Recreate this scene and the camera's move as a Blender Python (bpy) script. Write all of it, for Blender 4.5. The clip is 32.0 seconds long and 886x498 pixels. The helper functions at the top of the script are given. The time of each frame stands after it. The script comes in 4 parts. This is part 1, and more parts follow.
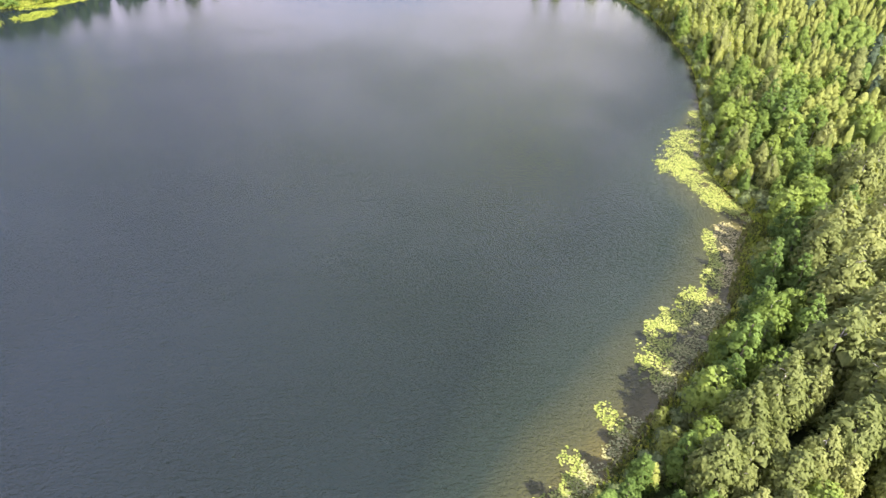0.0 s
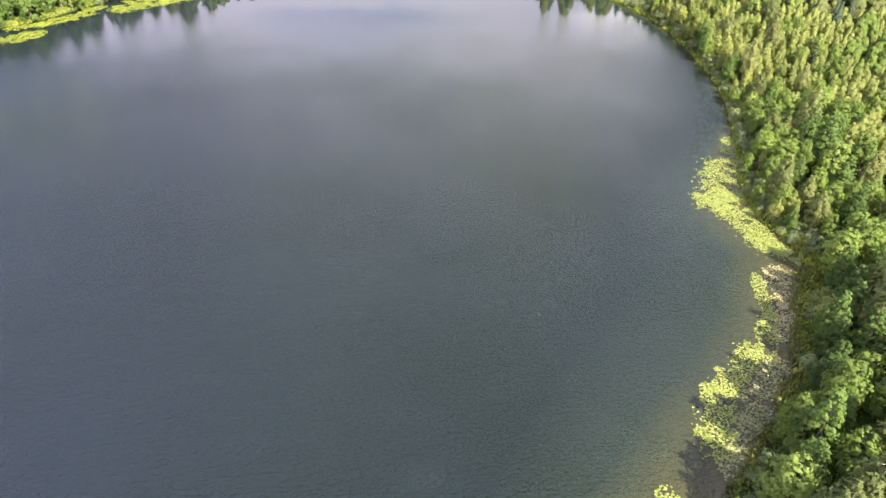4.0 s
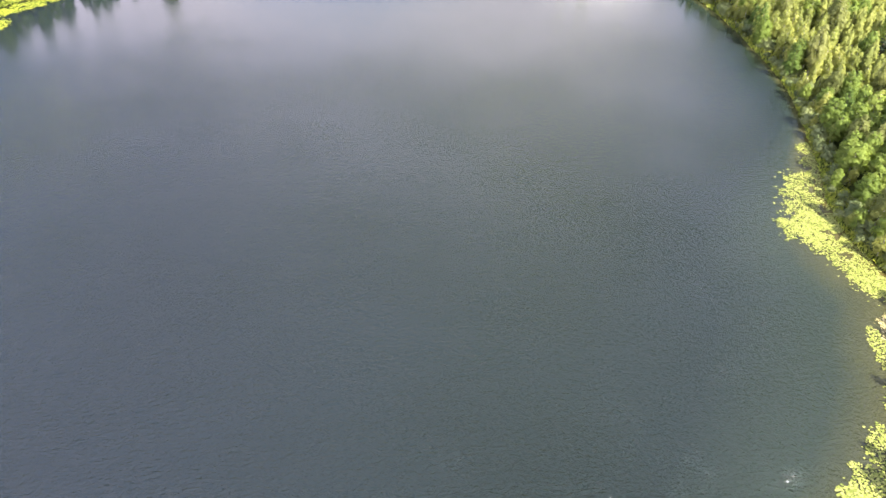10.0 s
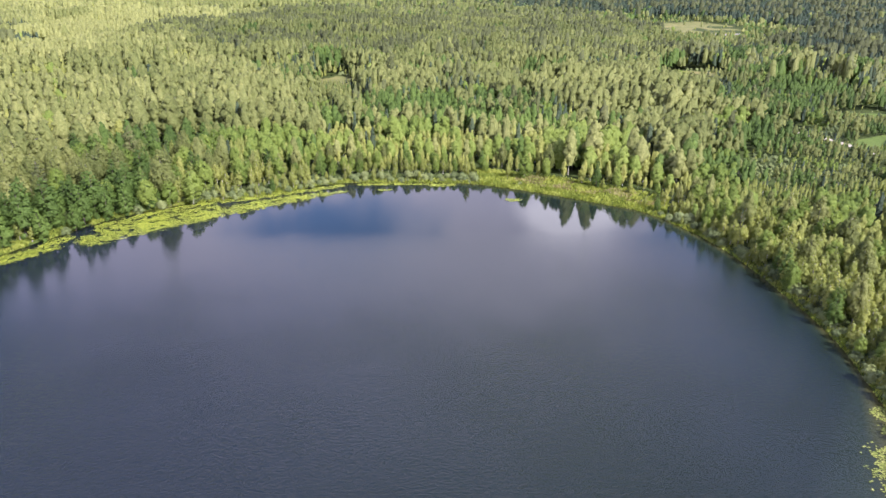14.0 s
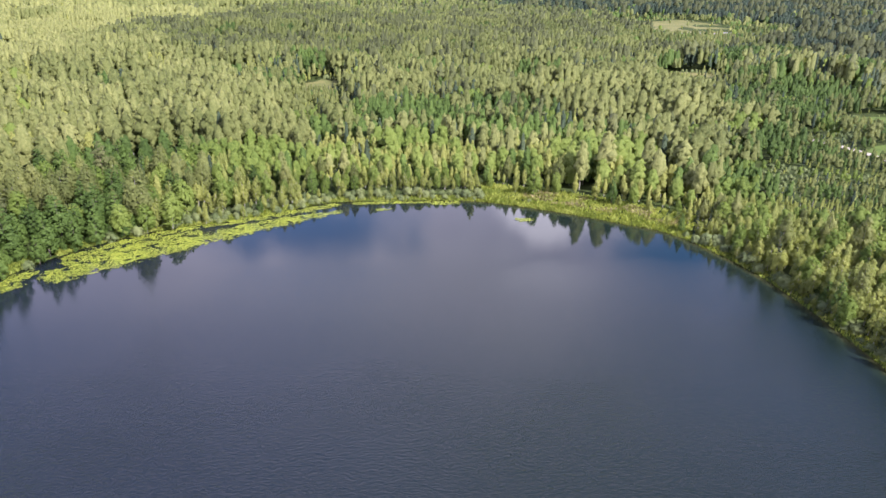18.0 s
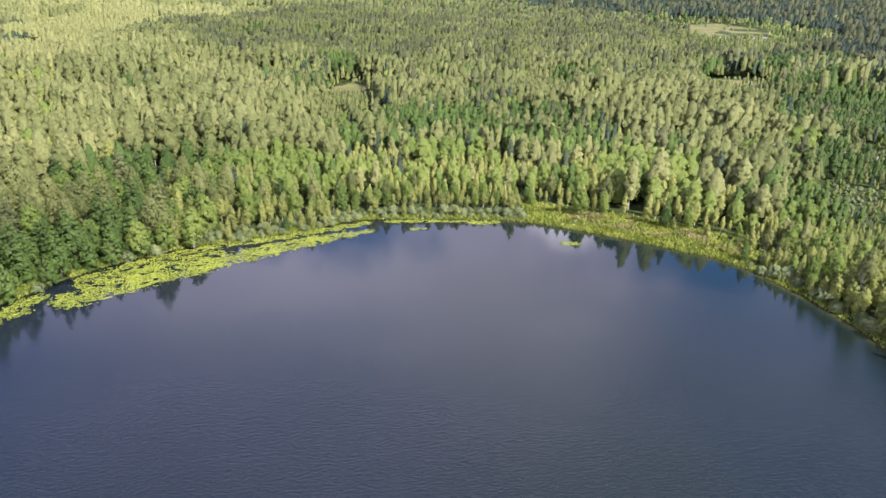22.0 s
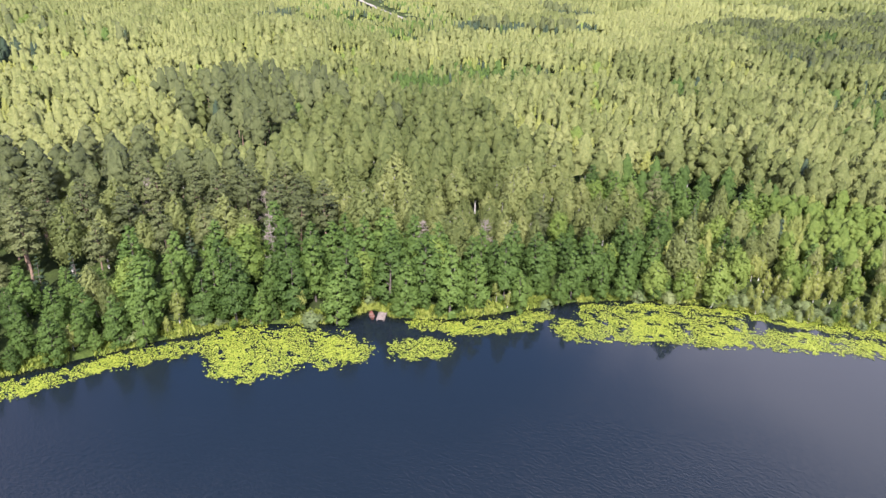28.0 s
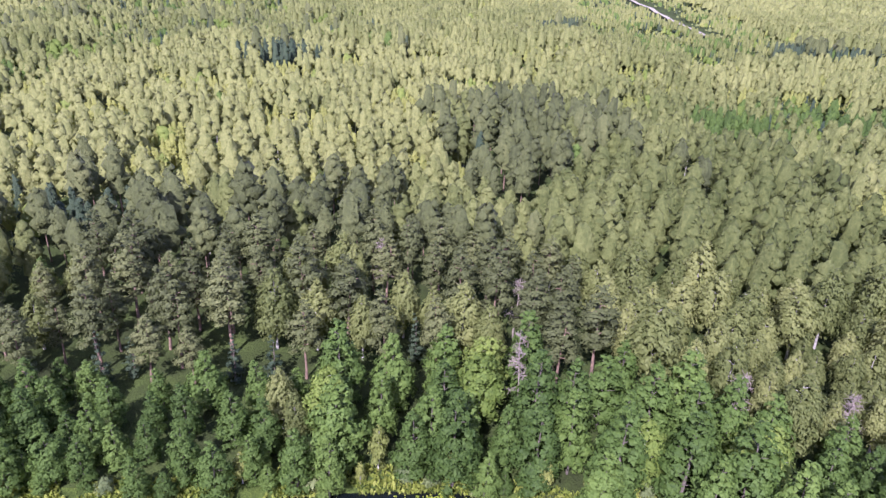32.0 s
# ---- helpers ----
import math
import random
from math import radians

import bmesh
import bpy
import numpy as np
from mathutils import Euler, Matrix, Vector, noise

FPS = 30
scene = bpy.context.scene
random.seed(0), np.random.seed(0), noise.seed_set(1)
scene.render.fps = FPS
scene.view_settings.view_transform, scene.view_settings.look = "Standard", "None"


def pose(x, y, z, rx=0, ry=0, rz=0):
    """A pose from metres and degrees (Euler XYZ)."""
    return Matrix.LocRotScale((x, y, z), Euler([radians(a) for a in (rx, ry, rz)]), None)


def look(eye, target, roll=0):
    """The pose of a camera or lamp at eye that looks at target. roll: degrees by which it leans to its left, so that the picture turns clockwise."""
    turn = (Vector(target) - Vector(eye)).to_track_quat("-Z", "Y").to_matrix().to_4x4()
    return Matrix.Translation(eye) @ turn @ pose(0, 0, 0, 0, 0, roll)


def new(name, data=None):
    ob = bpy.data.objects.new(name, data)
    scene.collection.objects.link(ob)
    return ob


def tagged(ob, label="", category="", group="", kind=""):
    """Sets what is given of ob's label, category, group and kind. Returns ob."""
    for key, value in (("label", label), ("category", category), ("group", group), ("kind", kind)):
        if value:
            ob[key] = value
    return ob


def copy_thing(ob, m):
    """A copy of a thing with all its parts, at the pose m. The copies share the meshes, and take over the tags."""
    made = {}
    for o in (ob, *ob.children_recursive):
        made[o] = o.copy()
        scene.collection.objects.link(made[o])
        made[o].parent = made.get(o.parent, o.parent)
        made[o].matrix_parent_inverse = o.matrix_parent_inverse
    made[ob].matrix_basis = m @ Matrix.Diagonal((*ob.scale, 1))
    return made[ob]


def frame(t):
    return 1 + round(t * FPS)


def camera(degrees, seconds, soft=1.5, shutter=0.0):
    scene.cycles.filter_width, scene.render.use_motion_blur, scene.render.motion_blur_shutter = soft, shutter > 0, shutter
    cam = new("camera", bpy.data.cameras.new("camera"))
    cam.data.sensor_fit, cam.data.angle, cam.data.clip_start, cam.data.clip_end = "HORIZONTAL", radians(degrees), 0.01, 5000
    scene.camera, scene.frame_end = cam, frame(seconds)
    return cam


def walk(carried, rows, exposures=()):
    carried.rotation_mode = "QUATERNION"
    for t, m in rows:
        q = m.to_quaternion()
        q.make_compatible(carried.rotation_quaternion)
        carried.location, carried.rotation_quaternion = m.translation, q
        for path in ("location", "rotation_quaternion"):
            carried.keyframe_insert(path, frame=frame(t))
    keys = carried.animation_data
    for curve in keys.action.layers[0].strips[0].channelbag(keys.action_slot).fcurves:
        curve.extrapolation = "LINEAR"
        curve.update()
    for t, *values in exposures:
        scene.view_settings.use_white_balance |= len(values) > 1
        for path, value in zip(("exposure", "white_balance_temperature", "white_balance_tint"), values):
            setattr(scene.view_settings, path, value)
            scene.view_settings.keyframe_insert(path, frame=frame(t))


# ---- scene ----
cam = camera(66.5, 32.0)
# seconds, eye, yaw to the left, pitch, roll
PATH = [
    (0, 0.07, 5.54, 77.07, 0.62, -37.54, 1.58),
    (0.5, -0.66, 6.99, 77.13, 0.58, -37.52, 1.56),
    (1, -1.41, 8.45, 77.19, 0.59, -37.40, 1.53),
    (1.5, -2.20, 9.93, 77.22, 0.64, -37.34, 1.51),
    (2, -3.00, 11.49, 77.20, 0.57, -37.38, 1.49),
    (2.5, -3.78, 13.21, 77.15, 0.42, -37.41, 1.47),
    (4.5, -6.84, 21.07, 76.71, -0.04, -37.11, 1.43),
    (5, -7.57, 23.33, 76.58, -0.07, -37.02, 1.43),
    (5.5, -8.29, 25.80, 76.43, -0.13, -36.89, 1.43),
    (6, -9.04, 28.34, 76.28, -0.17, -36.73, 1.45),
    (6.5, -9.85, 30.85, 76.16, -0.23, -36.60, 1.46),
    (7, -10.74, 33.23, 76.06, -0.37, -36.52, 1.48),
    (7.5, -11.73, 35.44, 76.00, -0.57, -36.57, 1.50),
    (7.8, -12.40, 36.67, 75.98, -0.69, -38.06, 1.50),
    (8, -12.84, 37.49, 75.97, -0.89, -39.00, 1.51),
    (8.2, -13.30, 38.25, 75.98, -1.26, -40.64, 1.50),
    (8.5, -13.99, 39.39, 75.99, -1.22, -40.84, 1.50),
    (9, -15.14, 41.18, 76.05, -1.38, -40.84, 1.47),
    (9.5, -16.36, 42.96, 76.11, -1.56, -40.82, 1.42),
    (10, -17.63, 44.81, 76.14, -1.69, -40.75, 1.37),
    (10.5, -18.83, 46.80, 76.13, -1.86, -39.57, 1.33),
    (10.8, -19.42, 48.11, 76.10, -1.93, -37.93, 1.30),
    (11, -19.81, 48.98, 76.07, -1.97, -34.84, 1.28),
    (11.1, -19.96, 49.46, 76.05, -2.39, -32.19, 1.27),
    (11.2, -20.10, 49.93, 76.03, -2.30, -29.75, 1.26),
    (11.3, -20.24, 50.41, 76.01, -2.44, -26.42, 1.25),
    (11.4, -20.38, 50.89, 75.99, -2.24, -24.61, 1.24),
    (11.5, -20.52, 51.36, 75.96, -2.04, -23.21, 1.23),
    (12, -21.20, 53.90, 75.85, -2.11, -22.73, 1.19),
    (12.5, -21.98, 56.58, 75.76, -2.18, -22.73, 1.16),
    (13, -22.86, 59.39, 75.70, -2.34, -22.75, 1.15),
    (13.5, -23.82, 62.34, 75.67, -2.51, -22.76, 1.14),
    (14, -24.83, 65.38, 75.67, -2.67, -22.76, 1.13),
    (14.5, -25.85, 68.44, 75.70, -2.82, -22.76, 1.14),
    (16.5, -29.85, 80.35, 75.93, -3.80, -22.80, 1.16),
    (17, -30.76, 82.99, 75.99, -4.06, -22.81, 1.17),
    (17.5, -31.57, 85.30, 76.05, -4.31, -22.88, 1.18),
    (18, -32.27, 87.37, 76.10, -4.56, -22.93, 1.19),
    (18.5, -32.87, 89.34, 76.16, -4.86, -22.96, 1.21),
    (19, -33.36, 91.37, 76.21, -5.17, -22.98, 1.24),
    (19.5, -33.78, 93.55, 76.26, -5.47, -22.99, 1.28),
    (20, -34.18, 95.89, 76.31, -5.78, -22.99, 1.32),
    (20.5, -34.63, 98.33, 76.35, -6.10, -22.98, 1.38),
    (21, -35.18, 100.75, 76.39, -6.33, -22.97, 1.45),
    (21.5, -35.85, 103.05, 76.41, -6.13, -22.96, 1.52),
    (22, -36.67, 105.20, 76.44, -2.68, -22.98, 1.59),
    (22.5, -37.65, 107.21, 76.48, 0.70, -23.07, 1.67),
    (23, -38.81, 109.15, 76.54, 4.15, -23.18, 1.74),
    (23.5, -40.15, 111.12, 76.61, 7.53, -23.34, 1.81),
    (24, -41.70, 113.20, 76.71, 11.07, -23.45, 1.88),
    (24.5, -43.42, 115.41, 76.82, 14.64, -23.59, 1.94),
    (25, -45.27, 117.70, 76.97, 18.08, -23.73, 2.00),
    (25.5, -47.28, 120.06, 77.13, 21.67, -23.85, 2.05),
    (27.5, -56.35, 129.92, 77.81, 35.73, -24.51, 2.27),
    (28, -59.35, 132.86, 77.92, 39.13, -24.61, 2.31),
    (28.5, -63.13, 136.25, 77.97, 42.68, -24.76, 2.35),
    (29, -67.69, 139.96, 77.96, 46.27, -24.87, 2.39),
    (29.5, -72.96, 143.88, 77.89, 49.79, -24.98, 2.41),
    (30, -78.86, 147.88, 77.79, 53.37, -25.07, 2.44),
    (30.5, -85.29, 151.84, 77.64, 56.85, -25.18, 2.45),
    (31, -92.11, 155.69, 77.47, 60.39, -25.25, 2.47),
    (31.5, -99.17, 159.41, 77.27, 60.64, -25.19, 2.49),
    (32, -106.31, 163.05, 77.08, 61.38, -25.17, 2.51),
]


def aim(x, y, z, yaw, pitch, roll):
    return pose(x, y, z, 90 + pitch, 0, yaw) @ pose(0, 0, 0, 0, 0, roll)


# the clip's camera opens up over dark water and closes down when the bright woods come into view
EXPOSURE = [(0, 1.90, 6600, 14), (5.0, 1.80, 6600, 13), (7.5, 1.78, 6650, 13), (8.6, 2.02, 6850, 12), (10.5, 2.12, 6800, 13), (11.05, 2.10, 6600, 14), (11.7, 1.27, 6000, 21), (21.0, 1.12, 5900, 24), (28.0, 1.16, 5900, 21), (30.0, 1.11, 5700, 29), (32.0, 1.07, 5400, 42)]
walk(cam, [(t, aim(*row)) for t, *row in PATH], EXPOSURE)

# ---- light ----
SUN_AZ, SUN_EL = 136.0, 44.0           # degrees clockwise from +y, above the horizon


def toward(az, el):
    a, e = radians(az), radians(el)
    return Vector((math.sin(a) * math.cos(e), math.cos(a) * math.cos(e), math.sin(e)))


sun = new("sun", bpy.data.lights.new("sun", "SUN"))
sun.data.energy, sun.data.angle, sun.data.color = 6.0, radians(0.6), (1.0, 0.93, 0.80)
sun.matrix_world = look(toward(SUN_AZ, SUN_EL) * 900, (0, 0, 0))


def node(tree, kind, **values):
    n = tree.nodes.new(kind)
    for key, value in values.items():
        if key in n.inputs:
            n.inputs[key].default_value = value
        else:
            setattr(n, key, value)
    return n


def link(tree, a, b):
    tree.links.new(a, b)


def sky_lobe(t, ways, az, el, wide, tall, inner, top):
    """1 inside an oval patch of the sky (sizes in degrees), fading to 0."""
    off = node(t, "ShaderNodeVectorMath", operation="SUBTRACT")
    off.inputs[1].default_value = toward(az, el)
    link(t, ways, off.inputs[0])
    size = node(t, "ShaderNodeVectorMath", operation="MULTIPLY")
    w, h = 1 / math.sin(radians(wide)), 1 / math.sin(radians(tall))
    size.inputs[1].default_value = (w, w, h)
    link(t, off.outputs[0], size.inputs[0])
    far = node(t, "ShaderNodeVectorMath", operation="LENGTH")
    link(t, size.outputs[0], far.inputs[0])
    lobe = node(t, "ShaderNodeMapRange", interpolation_type="SMOOTHSTEP")
    for key, v in (("From Min", inner), ("From Max", 1.0), ("To Min", top), ("To Max", 0.0)):
        lobe.inputs[key].default_value = v
    link(t, far.outputs["Value"], lobe.inputs["Value"])
    return lobe.outputs["Result"]


def build_world():
    """A Nishita sky behind broken grey cloud, with blue gaps and one white cumulus low in the north."""
    world = bpy.data.worlds.new("sky")
    scene.world = world
    world.use_nodes = True
    t = world.node_tree
    t.nodes.clear()
    sky = node(t, "ShaderNodeTexSky", sky_type="NISHITA", sun_disc=False, sun_elevation=radians(SUN_EL), sun_rotation=radians(SUN_AZ))
    sky.air_density, sky.dust_density, sky.ozone_density = 1.3, 0.4, 2.0
    co = node(t, "ShaderNodeTexCoord")
    mp = node(t, "ShaderNodeMapping")
    mp.inputs["Scale"].default_value = (1.0, 1.0, 2.0)
    link(t, co.outputs["Generated"], mp.inputs["Vector"])
    wob = node(t, "ShaderNodeTexNoise", Scale=11.0, Detail=5.0, Roughness=0.6)
    link(t, co.outputs["Generated"], wob.inputs["Vector"])
    shift = node(t, "ShaderNodeVectorMath", operation="MULTIPLY_ADD")
    shift.inputs[1].default_value, shift.inputs[2].default_value = (0.24, 0.24, 0.12), (-0.12, -0.12, -0.06)
    link(t, wob.outputs["Color"], shift.inputs[0])
    ways = node(t, "ShaderNodeVectorMath", operation="ADD")
    link(t, co.outputs["Generated"], ways.inputs[0])
    link(t, shift.outputs[0], ways.inputs[1])
    cloud = node(t, "ShaderNodeTexNoise", Scale=1.8, Detail=6.0, Roughness=0.5, Distortion=0.2)
    link(t, mp.outputs["Vector"], cloud.inputs["Vector"])
    cover = node(t, "ShaderNodeMapRange")
    for key, v in (("From Min", 0.26), ("From Max", 0.48), ("To Min", 0.35), ("To Max", 1.0)):
        cover.inputs[key].default_value = v
    link(t, cloud.outputs["Fac"], cover.inputs["Value"])
    total = cover.outputs["Result"]
    for az, el, wide, tall, inner, top in ((-7.0, 20.8, 12.0, 4.2, 0.2, -0.9), (25.5, 21.5, 9.0, 5.2, 0.2, -0.9), (-52.0, 42.0, 37.0, 34.0, 0.35, -1.0), (-28.0, 54.0, 34.0, 26.0, 0.35, -1.0), (42.0, 34.0, 25.0, 19.0, 0.3, -0.9), (8.0, 66.0, 60.0, 22.0, 0.4, -0.6)):
        add = node(t, "ShaderNodeMath", operation="ADD", use_clamp=True)
        link(t, total, add.inputs[0])
        link(t, sky_lobe(t, ways.outputs[0], az, el, wide, tall, inner, top), add.inputs[1])
        total = add.outputs[0]
    grey = node(t, "ShaderNodeTexNoise", Scale=3.0, Detail=5.0)
    link(t, mp.outputs["Vector"], grey.inputs["Vector"])
    tone = ramp(t, grey.outputs["Fac"], ((0.30, (5.6, 5.3, 6.9)), (0.70, (8.4, 7.95, 9.6))))
    deep = node(t, "ShaderNodeMix", data_type="RGBA", blend_type="MULTIPLY")
    deep.inputs["Factor"].default_value, deep.inputs["B"].default_value = 1.0, (0.50, 0.88, 1.25, 1)
    link(t, sky.outputs["Color"], deep.inputs["A"])
    bright = node(t, "ShaderNodeMix", data_type="RGBA")
    bright.inputs["B"].default_value = (12.2, 11.9, 12.4, 1)
    link(t, sky_lobe(t, ways.outputs[0], -6.0, 35.0, 33.0, 26.0, 0.1, 0.85), bright.inputs["Factor"])
    link(t, tone, bright.inputs["A"])
    mix = node(t, "ShaderNodeMix", data_type="RGBA")
    link(t, total, mix.inputs["Factor"])
    link(t, deep.outputs["Result"], mix.inputs["A"])
    link(t, bright.outputs["Result"], mix.inputs["B"])
    puff = node(t, "ShaderNodeMix", data_type="RGBA")
    puff.inputs["B"].default_value = (15.0, 14.5, 14.9, 1)
    link(t, sky_lobe(t, ways.outputs[0], 14.0, 19.6, 7.0, 2.6, 0.5, 1.0), puff.inputs["Factor"])
    link(t, mix.outputs["Result"], puff.inputs["A"])
    back = node(t, "ShaderNodeBackground", Strength=0.10)
    link(t, puff.outputs["Result"], back.inputs["Color"])
    out = node(t, "ShaderNodeOutputWorld")
    link(t, back.outputs[0], out.inputs["Surface"])


# ---- materials ----
def material(name, rough=0.8, metal=0.0):
    m = bpy.data.materials.new(name)
    m.use_nodes = True
    t = m.node_tree
    b = t.nodes["Principled BSDF"]
    b.inputs["Roughness"].default_value, b.inputs["Metallic"].default_value = rough, metal
    return m, t, b


def ramp(t, fac, stops):
    r = node(t, "ShaderNodeValToRGB")
    while len(r.color_ramp.elements) < len(stops):
        r.color_ramp.elements.new(0.5)
    for e, (at, c) in zip(r.color_ramp.elements, stops):
        e.position, e.color = at, (*c, 1)
    link(t, fac, r.inputs["Fac"])
    return r.outputs["Color"]


build_world()


def leaf_material(name, dark, mid, light, glow=0.3, per_tree="object"):
    """Leaves: a tint for each tree, a lighter or darker tone for each leaf clump, light through the blade."""
    m, t, b = material(name, 0.62)
    if per_tree == "object":
        tint = node(t, "ShaderNodeObjectInfo").outputs["Random"]
    else:
        tint = node(t, "ShaderNodeAttribute", attribute_name="tint").outputs["Fac"]
    island = node(t, "ShaderNodeNewGeometry").outputs["Random Per Island"]
    far = per_tree != "object"
    grain = node(t, "ShaderNodeTexNoise", Scale=1.1 if far else 2.4, Detail=4.0, Roughness=0.7)
    link(t, node(t, "ShaderNodeTexCoord").outputs["Object"], grain.inputs["Vector"])
    total = None
    for value, share, offset in ((tint, 0.66 if far else 0.45, -0.10 if far else 0.0), (island, 0.20 if far else 0.24, -0.05 if far else -0.04), (grain.outputs["Fac"], 1.05 if far else 0.70, -0.40 if far else -0.23)):
        s = node(t, "ShaderNodeMath", operation="MULTIPLY_ADD")
        s.inputs[1].default_value, s.inputs[2].default_value = share, offset
        link(t, value, s.inputs[0])
        if total is not None:
            plus = node(t, "ShaderNodeMath", operation="ADD")
            link(t, total, plus.inputs[0])
            link(t, s.outputs[0], plus.inputs[1])
            total = plus.outputs[0]
        else:
            total = s.outputs[0]
    col = ramp(t, total, ((0.08, dark), (0.45, mid), (0.92, light)))
    bump = node(t, "ShaderNodeBump", Strength=1.0 if far else 0.7, Distance=0.7 if far else 0.25)
    link(t, grain.outputs["Fac"], bump.inputs["Height"])
    link(t, bump.outputs[0], b.inputs["Normal"])
    link(t, col, b.inputs["Base Color"])
    b.inputs["Specular IOR Level"].default_value = 0.2
    tr = node(t, "ShaderNodeBsdfTranslucent")
    hue = node(t, "ShaderNodeMix", data_type="RGBA", blend_type="MULTIPLY")
    hue.inputs["Factor"].default_value = 1.0
    hue.inputs["B"].default_value = (1.25, 1.2, 0.6, 1)
    link(t, col, hue.inputs["A"])
    link(t, hue.outputs["Result"], tr.inputs["Color"])
    mix = node(t, "ShaderNodeMixShader", Fac=glow)
    link(t, b.outputs[0], mix.inputs[1])
    link(t, tr.outputs[0], mix.inputs[2])
    link(t, mix.outputs[0], t.nodes["Material Output"].inputs["Surface"])
    return m


def bark_material(name, low, high, scale=6.0, stretch=0.3):
    m, t, b = material(name, 0.9)
    co = node(t, "ShaderNodeTexCoord")
    mp = node(t, "ShaderNodeMapping")
    mp.inputs["Scale"].default_value = (1, 1, stretch)
    link(t, co.outputs["Object"], mp.inputs["Vector"])
    n = node(t, "ShaderNodeTexNoise", Scale=scale, Detail=5.0)
    link(t, mp.outputs["Vector"], n.inputs["Vector"])
    link(t, ramp(t, n.outputs["Fac"], ((0.38, low), (0.6, high))), b.inputs["Base Color"])
    bump = node(t, "ShaderNodeBump", Strength=0.6, Distance=0.05)
    link(t, n.outputs["Fac"], bump.inputs["Height"])
    link(t, bump.outputs[0], b.inputs["Normal"])
    return m


def earth_material(name, stops, scale=0.12, fine=2.5):
    m, t, b = material(name, 0.95)
    b.inputs["Specular IOR Level"].default_value = 0.1
    co = node(t, "ShaderNodeTexCoord")
    n = node(t, "ShaderNodeTexNoise", Scale=scale, Detail=8.0, Roughness=0.65)
    g = node(t, "ShaderNodeTexNoise", Scale=fine, Detail=4.0)
    link(t, co.outputs["Object"], n.inputs["Vector"])
    link(t, co.outputs["Object"], g.inputs["Vector"])
    s = node(t, "ShaderNodeMath", operation="MULTIPLY_ADD")
    s.inputs[1].default_value = 0.35
    link(t, g.outputs["Fac"], s.inputs[0])
    k = node(t, "ShaderNodeMath", operation="MULTIPLY")
    k.inputs[1].default_value = 0.65
    link(t, n.outputs["Fac"], k.inputs[0])
    link(t, k.outputs[0], s.inputs[2])
    link(t, ramp(t, s.outputs[0], stops), b.inputs["Base Color"])
    bump = node(t, "ShaderNodeBump", Strength=0.8, Distance=0.3)
    link(t, g.outputs["Fac"], bump.inputs["Height"])
    link(t, bump.outputs[0], b.inputs["Normal"])
    return m


LEAF = {}
for src in ("object", "attr"):
    LEAF["alder", src] = leaf_material("alder leaves", (0.036, 0.068, 0.014), (0.080, 0.134, 0.028), (0.150, 0.222, 0.048), 0.36, src)
    LEAF["birch", src] = leaf_material("birch leaves", (0.086, 0.111, 0.032), (0.162, 0.189, 0.060), (0.312, 0.33, 0.121), 0.42, src)
    LEAF["pine", src] = leaf_material("pine needles", (0.042, 0.052, 0.019), (0.080, 0.096, 0.034), (0.145, 0.158, 0.058), 0.18, src)
    LEAF["spruce", src] = leaf_material("spruce needles", (0.017, 0.031, 0.018), (0.034, 0.055, 0.029), (0.065, 0.088, 0.042), 0.10, src)
    LEAF["sapling", src] = leaf_material("young birch leaves", (0.14, 0.175, 0.046), (0.24, 0.275, 0.075), (0.37, 0.385, 0.115), 0.48, src)
    LEAF["aspen", src] = leaf_material("aspen leaves", (0.080, 0.130, 0.026), (0.155, 0.220, 0.044), (0.26, 0.32, 0.078), 0.46, src)
    LEAF["willow", src] = leaf_material("willow leaves", (0.095, 0.130, 0.055), (0.16, 0.20, 0.078), (0.26, 0.29, 0.12), 0.30, src)
BARK = {
    "alder": bark_material("alder bark", (0.06, 0.05, 0.042), (0.14, 0.12, 0.10)),
    "birch": bark_material("birch bark", (0.12, 0.11, 0.10), (0.42, 0.40, 0.37), 5.0, 1.6),
    "pine": bark_material("pine bark", (0.10, 0.07, 0.055), (0.24, 0.16, 0.115)),
    "aspen": bark_material("aspen bark", (0.12, 0.13, 0.09), (0.30, 0.31, 0.24)),
    "spruce": bark_material("spruce bark", (0.07, 0.055, 0.045), (0.15, 0.12, 0.10)),
    "sapling": bark_material("young birch bark", (0.20, 0.18, 0.16), (0.60, 0.58, 0.54), 5.0, 1.6),
    "willow": bark_material("willow bark", (0.08, 0.07, 0.055), (0.18, 0.16, 0.12)),
    "dead": bark_material("dead grey wood", (0.13, 0.108, 0.088), (0.28, 0.24, 0.20)),
}
FLOOR = earth_material("forest floor", ((0.30, (0.018, 0.022, 0.010)), (0.5, (0.034, 0.048, 0.014)), (0.72, (0.065, 0.095, 0.022))))
# darkened to carry the cloud shade over the far meadow
MEADOW = earth_material("dry meadow grass", ((0.3, (0.06, 0.08, 0.025)), (0.5, (0.12, 0.125, 0.045)), (0.7, (0.20, 0.165, 0.075))), 0.05, 0.8)
GREEN_MEADOW = earth_material("green meadow grass", ((0.3, (0.045, 0.075, 0.02)), (0.55, (0.085, 0.12, 0.03)), (0.75, (0.14, 0.15, 0.05))), 0.05, 0.8)
BANK = earth_material("bank grass", ((0.3, (0.022, 0.032, 0.010)), (0.5, (0.05, 0.075, 0.016)), (0.72, (0.11, 0.15, 0.03))), 0.5, 4.0)
TRACK = earth_material("sandy track", ((0.3, (0.16, 0.14, 0.115)), (0.5, (0.28, 0.255, 0.21)), (0.7, (0.38, 0.35, 0.30))), 0.3, 3.0)
